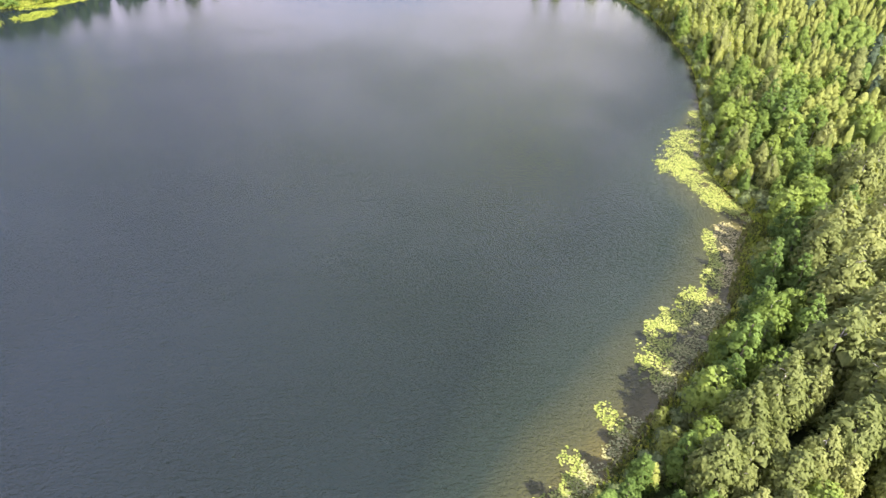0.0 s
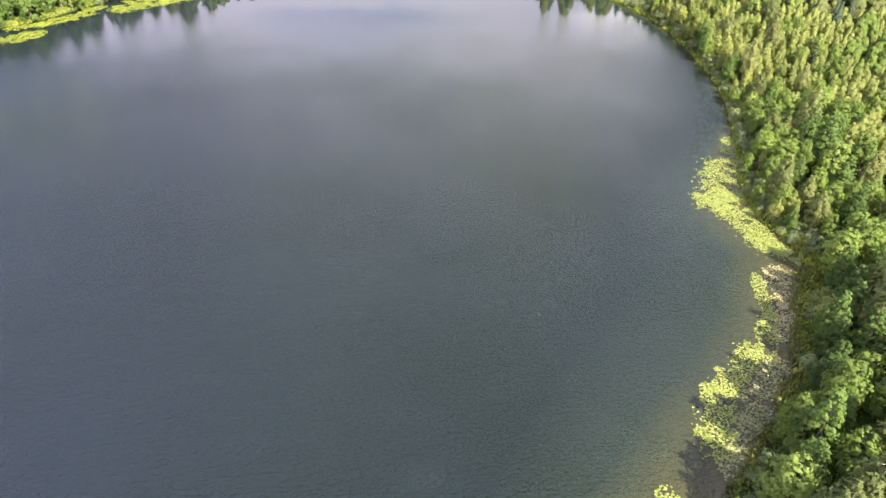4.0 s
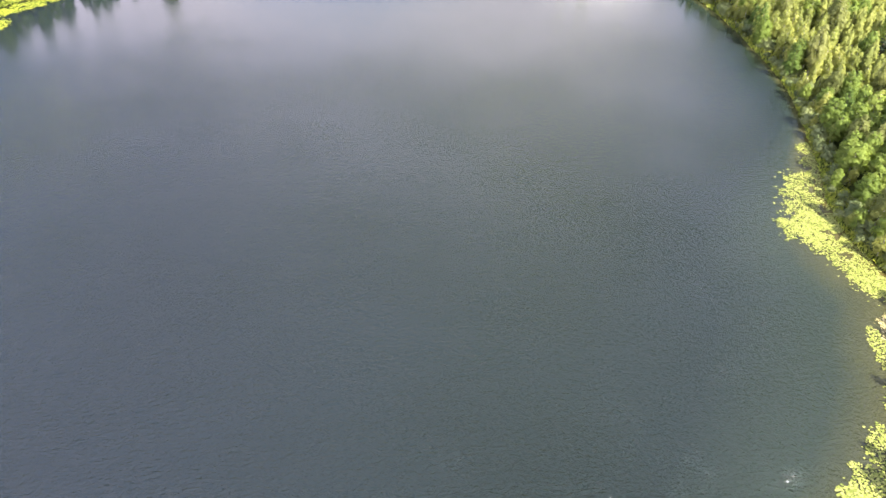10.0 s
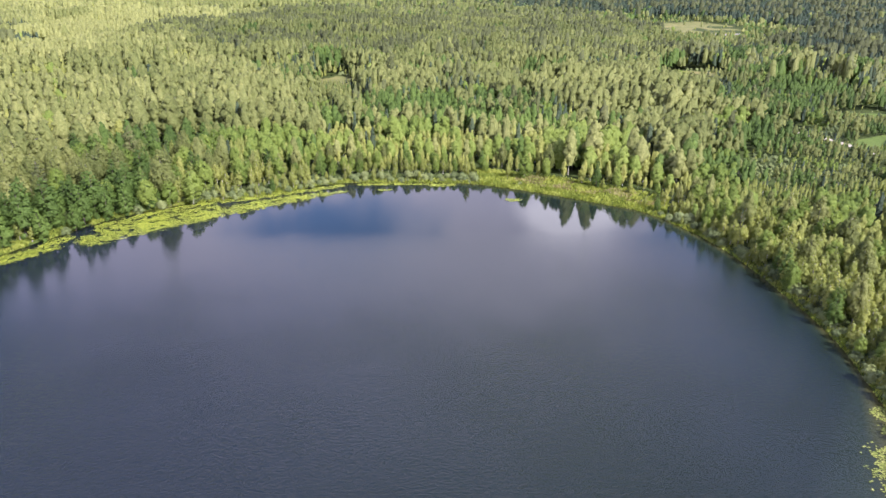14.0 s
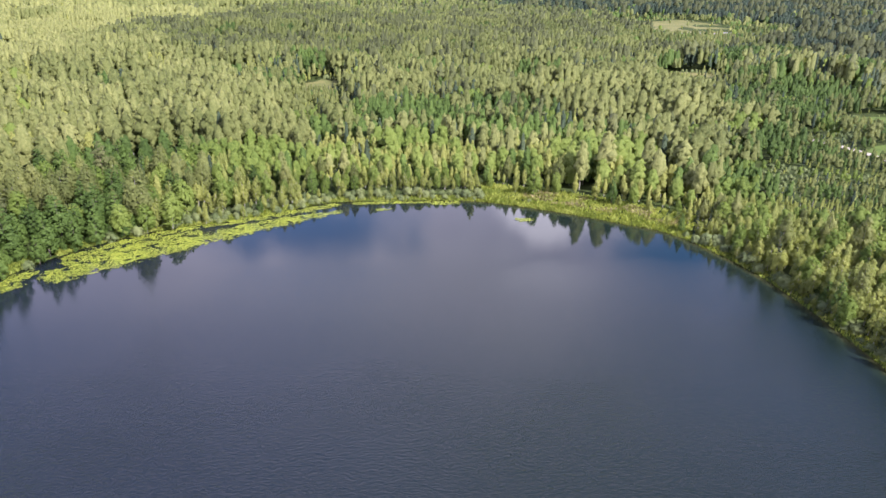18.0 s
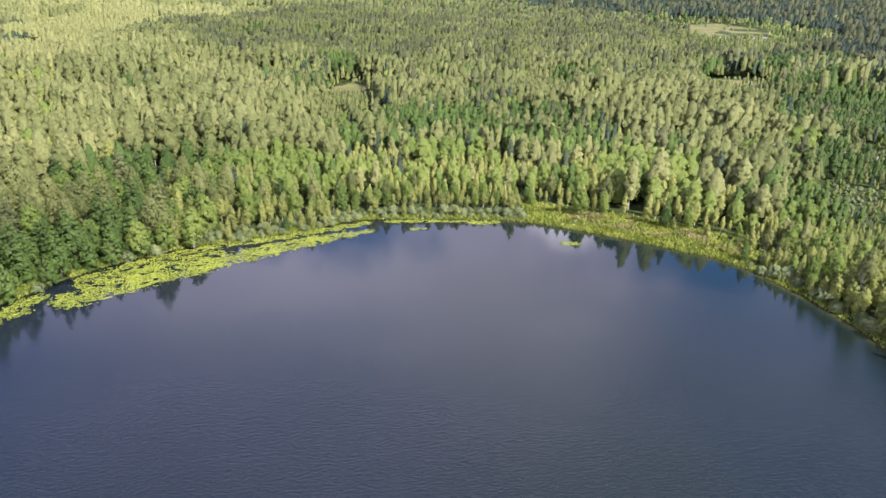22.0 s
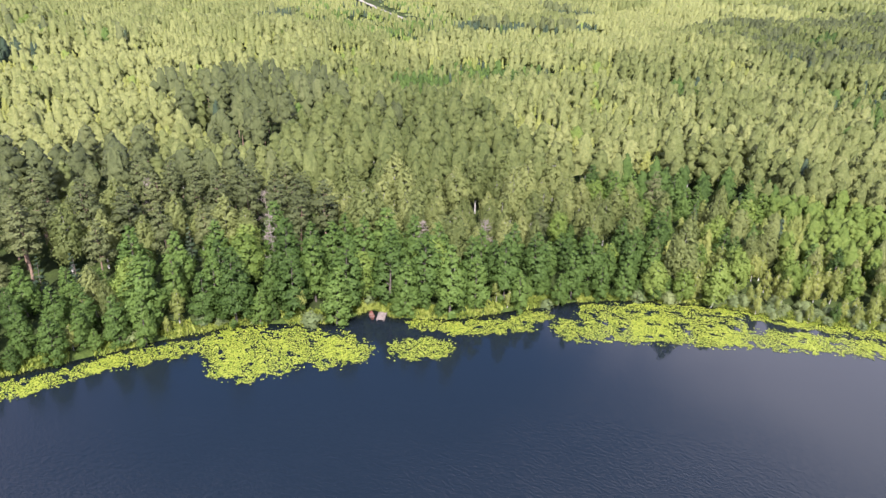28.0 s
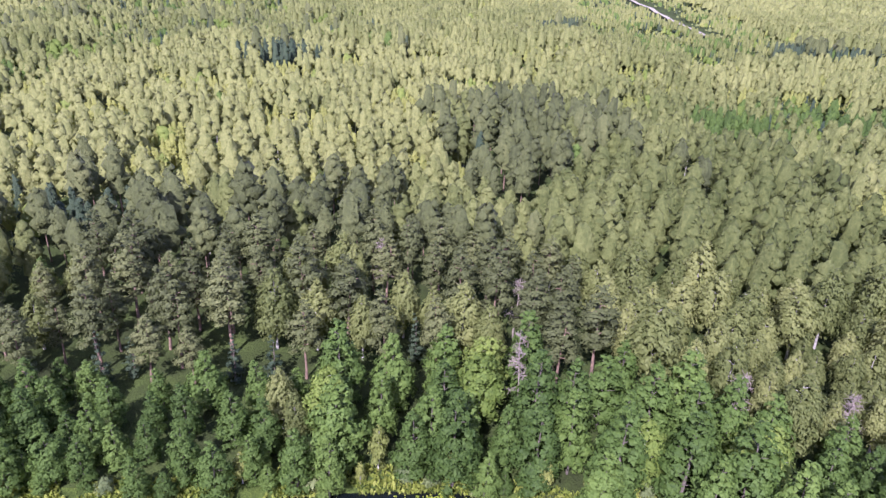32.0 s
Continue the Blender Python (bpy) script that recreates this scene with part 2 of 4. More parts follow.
OLIVE_REED = leaf_material("olive reed blades", (0.075, 0.095, 0.026), (0.14, 0.155, 0.048), (0.23, 0.225, 0.09), 0.3, "attr")
SEDGE = leaf_material("sedge blades", (0.13, 0.18, 0.030), (0.26, 0.31, 0.055), (0.42, 0.44, 0.12), 0.4, "attr")
DRYREED = leaf_material("dry reed blades", (0.15, 0.15, 0.06), (0.27, 0.24, 0.11), (0.40, 0.35, 0.18), 0.25, "attr")


def pad_material(name, dark, mid, light, rough):
    m, t, b = material(name, rough)
    b.inputs["Specular IOR Level"].default_value = 0.2
    island = node(t, "ShaderNodeNewGeometry").outputs["Random Per Island"]
    link(t, ramp(t, island, ((0.05, dark), (0.5, mid), (0.95, light))), b.inputs["Base Color"])
    return m


PAD = pad_material("lily pads", (0.095, 0.135, 0.012), (0.175, 0.21, 0.022), (0.25, 0.275, 0.042), 0.55)
EASTPAD = pad_material("pale lily pads", (0.085, 0.112, 0.018), (0.14, 0.162, 0.034), (0.205, 0.218, 0.065), 0.7)
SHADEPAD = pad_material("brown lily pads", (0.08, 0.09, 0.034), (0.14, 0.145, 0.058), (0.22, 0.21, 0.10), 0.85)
OLDPAD = pad_material("faded lily pads", (0.12, 0.115, 0.042), (0.20, 0.18, 0.08), (0.29, 0.255, 0.135), 0.85)


def water_material():
    m, t, b = material("lake water", 0.022)
    b.inputs["IOR"].default_value = 1.333
    depth = node(t, "ShaderNodeAttribute", attribute_name="depth").outputs["Fac"]
    co = node(t, "ShaderNodeTexCoord")
    cloud = node(t, "ShaderNodeTexNoise", Scale=0.03, Detail=4.0)
    link(t, co.outputs["Object"], cloud.inputs["Vector"])
    wave = node(t, "ShaderNodeMath", operation="MULTIPLY_ADD")
    wave.inputs[1].default_value = 0.25
    link(t, cloud.outputs["Fac"], wave.inputs[0])
    link(t, depth, wave.inputs[2])
    col = ramp(t, wave.outputs[0], ((0.12, (0.070, 0.058, 0.016)), (0.30, (0.036, 0.038, 0.016)), (0.55, (0.011, 0.018, 0.013)), (1.0, (0.0055, 0.0105, 0.0095))))
    # brown shallows lie along the east; under the western alders the water is peaty, their dark reflection painted in
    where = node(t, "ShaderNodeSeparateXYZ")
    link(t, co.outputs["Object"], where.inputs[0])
    peat_reflection = node(t, "ShaderNodeMapRange", interpolation_type="SMOOTHSTEP")
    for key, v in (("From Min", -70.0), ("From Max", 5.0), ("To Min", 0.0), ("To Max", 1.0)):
        peat_reflection.inputs[key].default_value = v
    link(t, where.outputs["X"], peat_reflection.inputs["Value"])
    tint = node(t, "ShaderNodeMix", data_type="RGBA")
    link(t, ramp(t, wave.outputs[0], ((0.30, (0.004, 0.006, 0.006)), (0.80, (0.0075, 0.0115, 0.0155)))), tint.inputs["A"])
    link(t, peat_reflection.outputs["Result"], tint.inputs["Factor"])
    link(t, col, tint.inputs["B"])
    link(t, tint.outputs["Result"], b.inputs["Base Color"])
    mp = node(t, "ShaderNodeMapping")
    mp.inputs["Rotation"].default_value = (0, 0, radians(-12))
    mp.inputs["Scale"].default_value = (0.85, 1.55, 1)
    link(t, co.outputs["Object"], mp.inputs["Vector"])
    r1 = node(t, "ShaderNodeTexNoise", Scale=1.25, Detail=3.0, Roughness=0.5, Distortion=0.4)
    link(t, mp.outputs["Vector"], r1.inputs["Vector"])
    r2 = node(t, "ShaderNodeTexNoise", Scale=3.2, Detail=2.0)
    link(t, mp.outputs["Vector"], r2.inputs["Vector"])
    both = node(t, "ShaderNodeMath", operation="MULTIPLY_ADD")
    both.inputs[1].default_value = 0.5
    link(t, r2.outputs["Fac"], both.inputs[0])
    link(t, r1.outputs["Fac"], both.inputs[2])
    # the wind reaches the open south of the lake, the north lies in the lee
    place = node(t, "ShaderNodeSeparateXYZ")
    link(t, co.outputs["Object"], place.inputs[0])
    gust = node(t, "ShaderNodeTexNoise", Scale=0.02, Detail=3.0)
    link(t, co.outputs["Object"], gust.inputs["Vector"])
    lee = node(t, "ShaderNodeMapRange")
    for key, v in (("From Min", 60.0), ("From Max", 260.0), ("To Min", 1.0), ("To Max", 0.012)):
        lee.inputs[key].default_value = v
    link(t, place.outputs["Y"], lee.inputs["Value"])
    amt = node(t, "ShaderNodeMath", operation="MULTIPLY")
    link(t, lee.outputs["Result"], amt.inputs[0])
    up = node(t, "ShaderNodeMath", operation="MULTIPLY_ADD")
    up.inputs[1].default_value, up.inputs[2].default_value = 1.6, 0.2
    link(t, gust.outputs["Fac"], up.inputs[0])
    link(t, up.outputs[0], amt.inputs[1])
    reach = node(t, "ShaderNodeMath", operation="MULTIPLY")
    link(t, amt.outputs[0], reach.inputs[0])
    calm = node(t, "ShaderNodeMapRange")
    calm.inputs["To Min"].default_value = 0.06
    link(t, node(t, "ShaderNodeAttribute", attribute_name="open").outputs["Fac"], calm.inputs["Value"])
    link(t, calm.outputs["Result"], reach.inputs[1])
    bump = node(t, "ShaderNodeBump", Distance=0.50)
    link(t, reach.outputs[0], bump.inputs["Strength"])
    link(t, both.outputs[0], bump.inputs["Height"])
    link(t, bump.outputs[0], b.inputs["Normal"])
    return m


WATER = water_material()


# ---- mesh helpers ----
def raw_mesh(name, verts, faces, mat, tint=None, key="tint", smooth=False, normals=None):
    """A mesh from an array of corners and an array of faces with the same number of corners each."""
    me = bpy.data.meshes.new(name)
    verts, faces = np.asarray(verts, np.float32), np.asarray(faces, np.int32)
    k = faces.shape[1]
    me.vertices.add(len(verts))
    me.vertices.foreach_set("co", verts.ravel())
    me.loops.add(faces.size)
    me.loops.foreach_set("vertex_index", faces.ravel())
    me.polygons.add(len(faces))
    me.polygons.foreach_set("loop_start", np.arange(0, faces.size, k, dtype=np.int32))
    if tint is not None:
        me.attributes.new(key, "FLOAT", "POINT").data.foreach_set("value", np.asarray(tint, np.float32))
    me.materials.append(mat)
    me.update(calc_edges=True)
    if smooth or normals is not None:
        me.polygons.foreach_set("use_smooth", np.ones(len(faces), bool))
    if normals is not None:
        me.attributes.new("custom_normal", "FLOAT_VECTOR", "POINT").data.foreach_set("vector", np.asarray(normals, np.float32).ravel())
    return me


def part(name, bm, mat, parent, label=""):
    if isinstance(bm, bmesh.types.BMesh):
        me = bpy.data.meshes.new(name)
        bm.to_mesh(me)
        bm.free()
        me.materials.append(mat)
    else:
        me = bm
    ob = new(name, me)
    ob.parent = parent
    if label:
        tagged(ob, label)
    return ob


# ---- plan ----
SHORE = [(-20, 14), (2, 36), (20, 55), (36, 74), (48, 90), (56, 108), (61.5, 119), (60, 127), (58, 141), (63, 162), (69, 190), (69.5, 214),
         (66, 247), (55, 275), (41, 286), (25, 296), (4, 306.5), (-11, 310), (-30, 310), (-53, 308.5), (-67, 301), (-83, 292), (-98, 286),
         (-112, 277), (-123, 266), (-130, 255), (-140, 239), (-150, 229.5), (-157, 228), (-159, 218), (-172, 204), (-180, 187), (-186, 170), (-193, 153),
         (-200, 139), (-204, 118), (-186, 78), (-130, 40), (-70, 12)]


def smooth_loop(points, steps):
    p, out = np.array(points, float), []
    for i in range(len(p)):
        a, b, c, d = p[i - 1], p[i], p[(i + 1) % len(p)], p[(i + 2) % len(p)]
        for s in np.arange(steps) / steps:
            out.append(0.5 * (2 * b + (c - a) * s + (2 * a - 5 * b + 4 * c - d) * s**2 + (3 * b - a - 3 * c + d) * s**3))
    return np.array(out)


LOOP = smooth_loop(SHORE, 10)


def inland(xy):
    """Metres from the water's edge, negative in the lake."""
    xy = np.asarray(xy, float).reshape(-1, 2)
    out = np.empty(len(xy))
    a, b = LOOP, np.roll(LOOP, -1, 0)
    ab = b - a
    for i in range(0, len(xy), 4000):
        p = xy[i : i + 4000, None]
        s = np.clip(((p - a) * ab).sum(-1) / (ab**2).sum(-1), 0, 1)
        d = np.sqrt((((a + s[..., None] * ab) - p) ** 2).sum(-1)).min(1)
        cross = ((a[:, 1] > p[..., 1]) != (b[:, 1] > p[..., 1])) & (p[..., 0] < a[:, 0] + (p[..., 1] - a[:, 1]) / np.where(ab[:, 1] == 0, 1e-9, ab[:, 1]) * ab[:, 0])
        out[i : i + 4000] = np.where(cross.sum(1) % 2 == 1, -d, d)
    return out


def waves(x, y, size, seed=0.0):
    """A cheap smooth field in -1 to 1 with features of about the given size."""
    k = 2 * math.pi / size
    return (np.sin(k * (x * 0.83 + y * 0.41) + seed + 1.3 * np.sin(k * 0.53 * (y - x * 0.3) + 2 * seed))
            + np.sin(k * (y * 0.91 - x * 0.37) * 1.27 + 1.7 * seed + 1.1 * np.sin(k * 0.61 * (x + y * 0.2)))) / 2


def ground_height(x, y, d=None):
    x, y = np.asarray(x, float), np.asarray(y, float)
    d = inland(np.stack([x, y], -1)) if d is None else d
    land = 0.10 * np.clip(d, 0, 8) + 2.2 * (1 - np.exp(-np.clip(d - 8, 0, None) / 60)) + np.clip(d, 0, 60) / 60 * 0.8 * waves(x, y, 90, 2.0)
    flat = np.zeros(np.broadcast(x, y).shape)
    for cx, cy, r in ((345, 960, 260), (-690, 745, 260), (-77, 525, 50), (190, 370, 90), (186, 582, 60)):
        flat = np.maximum(flat, np.exp(-((x - cx) ** 2 + (y - cy) ** 2) / r**2))
    roll = 4.5 * waves(x, y, 250, 1.1) + 2.0 * waves(x, y, 120, 4.2)
    land = land + np.clip((d - 70) / 180, 0, 1) * (1 - flat) * roll
    return np.where(d > 0, land, np.maximum(-3.0, 0.16 * d))


def build_ground():
    def lines(lo, hi, step, far):
        mid = np.arange(lo, hi + 0.1, step)
        out, s = [], step
        v = hi
        while v < far:
            s = min(s * 1.09, 40 + 0.12 * abs(v))
            v += s
            out.append(v)
        left, s, v = [], step, lo
        while v > -far:
            s = min(s * 1.09, 40 + 0.12 * abs(v))
            v -= s
            left.append(v)
        return np.array(left[::-1] + list(mid) + out)

    xs, ys = lines(-230, 130, 2.5, 4600), lines(0, 350, 2.5, 4600)
    gx, gy = np.meshgrid(xs, ys)
    z = ground_height(gx.ravel(), gy.ravel())
    nx, ny = len(xs), len(ys)
    i = (np.arange(ny - 1)[:, None] * nx + np.arange(nx - 1)).ravel()
    me = raw_mesh("ground", np.stack([gx.ravel(), gy.ravel(), z], -1), np.stack([i, i + 1, i + nx + 1, i + nx], -1), FLOOR, smooth=True)
    tagged(new("ground", me), "dark mossy forest floor that dips under the lake", "ground", kind="structure")


def build_water():
    xs, ys = np.arange(-220, 85, 2.5), np.arange(-10, 325, 2.5)
    gx, gy = np.meshgrid(xs, ys)
    d = inland(np.stack([gx.ravel(), gy.ravel()], -1))
    # shallows: wide and sandy along the south-east shore
    side = np.clip((gx.ravel() + 30) / 45, 0, 1) * np.clip((185 - gy.ravel()) / 60, 0, 1)
    width = 5.0 + 29.0 * side**2 * (3 - 2 * side)
    nx, ny = len(xs), len(ys)
    i = (np.arange(ny - 1)[:, None] * nx + np.arange(nx - 1)).ravel()
    quads = np.stack([i, i + 1, i + nx + 1, i + nx], -1)
    quads = quads[(d[quads] < 2.5).any(1)]
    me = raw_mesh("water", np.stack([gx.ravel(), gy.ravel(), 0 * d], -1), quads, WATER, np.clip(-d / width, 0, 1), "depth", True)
    # ripples die away under the banks; the eastern shallows lie open to the wind
    lee = np.clip(-d / (60.0 - 57.0 * np.clip((gx.ravel() + 90) / 90, 0, 1)), 0, 1) ** 1.5
    me.attributes.new("open", "FLOAT", "POINT").data.foreach_set("value", lee.astype(np.float32))
    tagged(new("water", me), "calm dark lake water mirroring a cloudy sky", "lake", kind="structure")


build_ground()
build_water()


# ---- trees ----
def blades(centres, normals, size, rng, long=1.3, droop=0.0):
    """One small pointed leaf clump (three corners) at each centre, roughly square to its normal."""
    n = len(centres)
    nrm = normals + rng.normal(0, 0.22, (n, 3))
    nrm /= np.linalg.norm(nrm, axis=1, keepdims=True) + 1e-9
    ref = rng.normal(0, 1, (n, 3)) * (1 - droop) + np.array([0, 0, 1.6 * droop])
    v = np.cross(nrm, ref)
    v /= np.linalg.norm(v, axis=1, keepdims=True) + 1e-9
    u = np.cross(nrm, v)
    u *= np.where(u[:, 2:] * droop > 0, -1, 1)
    s = (size * rng.uniform(0.6, 1.35, n))[:, None]
    tip = centres + u * s * long * rng.uniform(0.55, 0.8, (n, 1)) + nrm * s * 0.1
    left = centres - u * s * 0.4 + v * s * rng.uniform(0.4, 0.7, (n, 1)) - nrm * s * 0.08
    right = centres - u * s * 0.4 - v * s * rng.uniform(0.4, 0.7, (n, 1)) - nrm * s * 0.08
    return np.stack([tip, left, right], 1).reshape(-1, 3)


# height, crown base, crown radius, lobes, squash of a lobe
SHAPE = {"alder": (14.5, 0.05, 3.2, 44, 0.85), "birch": (16.5, 0.18, 3.1, 40, 1.25), "pine": (20.0, 0.36, 3.4, 40, 0.60),
         "spruce": (15.0, 0.06, 2.4, 26, 0.45), "sapling": (10.0, 0.12, 1.6, 15, 1.2), "willow": (4.0, 0.02, 2.2, 12, 0.8), "aspen": (12.5, 0.12, 3.1, 40, 0.95)}


def outline(kind, h):
    """Crown radius at relative height h (0 base, 1 top), as a share of the widest."""
    if kind == "aspen":
        return np.sin(np.pi * np.clip(h * 0.76 + 0.20, 0, 1)) ** 0.65
    if kind == "alder":
        return np.minimum(1.0, 0.62 + 1.3 * h) * (1 - np.clip(h, 0, 1) ** 1.9) ** 0.85 + 0.07
    if kind == "birch":
        return np.sin(np.pi * np.clip(h * 0.74 + 0.23, 0, 1)) ** 0.95
    if kind == "pine":
        return np.sin(np.pi * np.clip(h * 0.64 + 0.30, 0, 1)) ** 1.0 * (0.86 + 0.14 * np.cos(h * 31.0))
    if kind == "spruce":
        return (1 - h) ** 0.85 + 0.06
    if kind == "sapling":
        return np.sin(np.pi * np.clip(h**0.8 * 0.88 + 0.10, 0, 1)) ** 0.9
    return np.sin(np.pi * np.clip(h * 0.75 + 0.25, 0, 1)) ** 0.6


BALL = np.array([(1, 0, 0), (0, 1, 0), (-1, 0, 0), (0, -1, 0), (0, 0, 1), (0, 0, -1)], float)
BALL_FACES = np.array([(0, 1, 4), (1, 2, 4), (2, 3, 4), (3, 0, 4), (1, 0, 5), (2, 1, 5), (3, 2, 5), (0, 3, 5)])


def crown(kind, rng, lobes, leaves, size):
    """One crown: uneven leafy lobes along its limbs, and loose leaf clumps that break their outline.
    Gives triangles as three corners each, and a soft normal for each corner."""
    height, base, radius, usual, squash = SHAPE[kind]
    span = height * (1 - base)
    lobes = lobes or usual
    h = (np.arange(lobes) + rng.uniform(0.2, 0.8, lobes)) / lobes
    h = h ** (0.85 if kind != "spruce" else 1.15)
    r = radius * outline(kind, h)
    ang = np.arange(lobes) * 2.399 + rng.uniform(-0.5, 0.5, lobes)
    few = lobes <= 3
    reach = r * rng.uniform(0.45, 0.80, lobes) * (0.15 if few else min(1.0, 0.55 + lobes / 40))
    full = (0.46 if kind == "pine" else 0.48 if kind == "birch" else 0.44) * (40 / lobes) ** 0.45 if lobes > 14 else 0.64
    lr = np.maximum(full * r * rng.uniform(0.8, 1.2, lobes), 0.16 * radius)
    tall = np.full(lobes, squash) if lobes > 14 else np.maximum(squash, (0.62 if lobes > 1 else 0.46) * span / lobes / lr)
    if lobes == 1:
        h = np.array([0.60])
    mid = np.stack([reach * np.cos(ang), reach * np.sin(ang), height * base + h * span * 0.95], -1)
    if kind == "birch":
        mid[:, 2] -= 0.08 * reach**1.5
    size3 = np.stack([lr, lr, lr * tall], -1)
    middle = np.array([0, 0, height * (base + 0.42 * (1 - base))])

    def soften(points, way, noise):
        axis = (points - middle) / np.array([radius, radius, 0.5 * span])
        axis[..., 2] = np.where(axis[..., 2] < 0, 0.30, 1.0) * axis[..., 2]
        axis /= np.linalg.norm(axis, axis=-1, keepdims=True) + 1e-9
        out = 0.62 * way + 0.50 * axis + rng.normal(0, noise, way.shape) + np.array([0, 0, 0.22])
        return out / np.linalg.norm(out, axis=-1, keepdims=True)

    ball = np.broadcast_to(BALL, (lobes, 6, 3))
    turn = rng.uniform(0, 6.28, lobes)
    c, s = np.cos(turn)[:, None], np.sin(turn)[:, None]
    ball = np.stack([ball[..., 0] * c - ball[..., 1] * s, ball[..., 0] * s + ball[..., 1] * c, ball[..., 2]], -1)
    corner = mid[:, None] + ball * size3[:, None] * rng.uniform(0.62, 1.02, (lobes, 6, 1)) * 0.92
    corner[..., 2] = np.maximum(corner[..., 2], height * base * 0.5 + 0.1)
    soft = soften(corner, ball, 0.10)
    verts, norms = [corner[:, BALL_FACES].reshape(-1, 3)], [soft[:, BALL_FACES].reshape(-1, 3)]
    if leaves:
        pick = rng.choice(lobes, leaves, p=lr**2 / (lr**2).sum())
        way = rng.normal(0, 1, (leaves, 3))
        way[:, 2] += 0.35
        way += np.stack([np.cos(ang[pick]), np.sin(ang[pick]), np.full(leaves, 0.2)], -1) * 0.75
        way /= np.linalg.norm(way, axis=1, keepdims=True)
        at = mid[pick] + way * rng.uniform(0.80, 1.18, (leaves, 1)) * size3[pick]
        at[:, 2] = np.maximum(at[:, 2], height * base * 0.6 + 0.1)
        hang = kind in ("birch", "sapling")
        up = soften(at, way, 0.24)
        leaf = blades(at, up, size, rng, 1.9 if hang else 1.3, 0.7 if hang else 0.0).reshape(-1, 3, 3)
        wrong = (np.cross(leaf[:, 1] - leaf[:, 0], leaf[:, 2] - leaf[:, 0]) * up).sum(1) < 0
        leaf[wrong] = leaf[wrong][:, (0, 2, 1)]
        verts.append(leaf.reshape(-1, 3))
        norms.append(np.repeat(up, 3, 0))
    return np.concatenate(verts), np.concatenate(norms)


def far_crown(kind, rng, sides, rings, lobes, leaves, size):
    """A crown seen from afar: one uneven body, leafy lobes that swell out of it, and leaf sprays that feather it."""
    height, base, radius, *_ = SHAPE[kind]
    span = height * (1 - base)
    h = np.linspace(0.05 if rings > 3 else 0.30, 0.86, rings) + rng.uniform(-0.04, 0.04, rings)
    a = (np.arange(sides)[None] + 0.5 * np.arange(rings)[:, None]) * 2 * np.pi / sides + rng.uniform(-0.25, 0.25, (rings, sides))
    r = radius * outline(kind, h)[:, None] ** 0.65 * rng.uniform(0.50, 0.88, (rings, sides))
    lean = np.cumsum(rng.normal(0, 0.06 * radius, (rings, 2)), 0)
    body = np.stack([r * np.cos(a) + lean[:, :1], r * np.sin(a) + lean[:, 1:], height * base + (h[:, None] + rng.uniform(-0.3, 0.3, a.shape) / rings) * span], -1).reshape(-1, 3)
    body = np.concatenate([body, [[lean[-1, 0], lean[-1, 1], height * 0.98]]])
    faces = []
    for i in range(rings - 1):
        for k in range(sides):
            p, q = i * sides + k, i * sides + (k + 1) % sides
            faces += [(p, q, p + sides), (q, q + sides, p + sides)]
    faces += [((rings - 1) * sides + k, (rings - 1) * sides + (k + 1) % sides, rings * sides) for k in range(sides)]
    faces = np.array(faces)

    def soften(points, noise):
        flat = points * np.array([1, 1, 0])
        flat /= np.linalg.norm(flat, axis=-1, keepdims=True) + 0.3
        out = 0.75 * flat + rng.normal(0, noise, points.shape)
        out[..., 2] += 0.34 + 0.9 * (points[..., 2] / height - 0.5)
        return out / np.linalg.norm(out, axis=-1, keepdims=True)

    verts, norms = [body[faces].reshape(-1, 3)], [soften(body, 0.10)[faces].reshape(-1, 3)]
    if lobes:
        hh = 1 - 0.72 * ((np.arange(lobes) + rng.uniform(0.1, 0.9, lobes)) / lobes) ** 0.9
        ang = np.arange(lobes) * 2.399 + rng.uniform(-0.5, 0.5, lobes)
        rr = radius * outline(kind, hh)
        lr = (0.30 * radius + 0.26 * rr) * rng.uniform(0.75, 1.25, lobes)
        mid = np.stack([0.72 * rr * np.cos(ang), 0.72 * rr * np.sin(ang), height * base + (hh * span - 0.4 * lr)], -1)
        ball = BALL * np.array([1, 1, 1.15])
        corner = mid[:, None] + ball * lr[:, None, None] * rng.uniform(0.7, 1.1, (lobes, 6, 1))
        way = 0.55 * BALL[None] + 0.6 * soften(corner, 0.08)
        way /= np.linalg.norm(way, axis=-1, keepdims=True) + 1e-9
        verts.append(corner[:, BALL_FACES].reshape(-1, 3))
        norms.append(way[:, BALL_FACES].reshape(-1, 3))
    if leaves:
        hh = rng.uniform(0.1 if rings > 3 else 0.4, 1, 4 * leaves)
        hh = hh[rng.uniform(0, 1, len(hh)) < 0.25 + 0.75 * outline(kind, hh)][:leaves]
        n = len(hh)
        ang = rng.uniform(0, 6.283, n)
        rr = radius * (outline(kind, hh) ** 0.65 * rng.uniform(0.78, 1.06, n) + 0.03)
        at = np.stack([rr * np.cos(ang), rr * np.sin(ang), height * base + hh * span * 0.97], -1)
        up = soften(at, 0.42)
        leaf = blades(at, up, size, rng, 1.5, 0.4 if kind in ("birch", "sapling") else -0.3).reshape(-1, 3, 3)
        wrong = (np.cross(leaf[:, 1] - leaf[:, 0], leaf[:, 2] - leaf[:, 0]) * up).sum(1) < 0
        leaf[wrong] = leaf[wrong][:, (0, 2, 1)]
        verts.append(leaf.reshape(-1, 3))
        norms.append(np.repeat(up, 3, 0))
    return np.concatenate(verts), np.concatenate(norms)


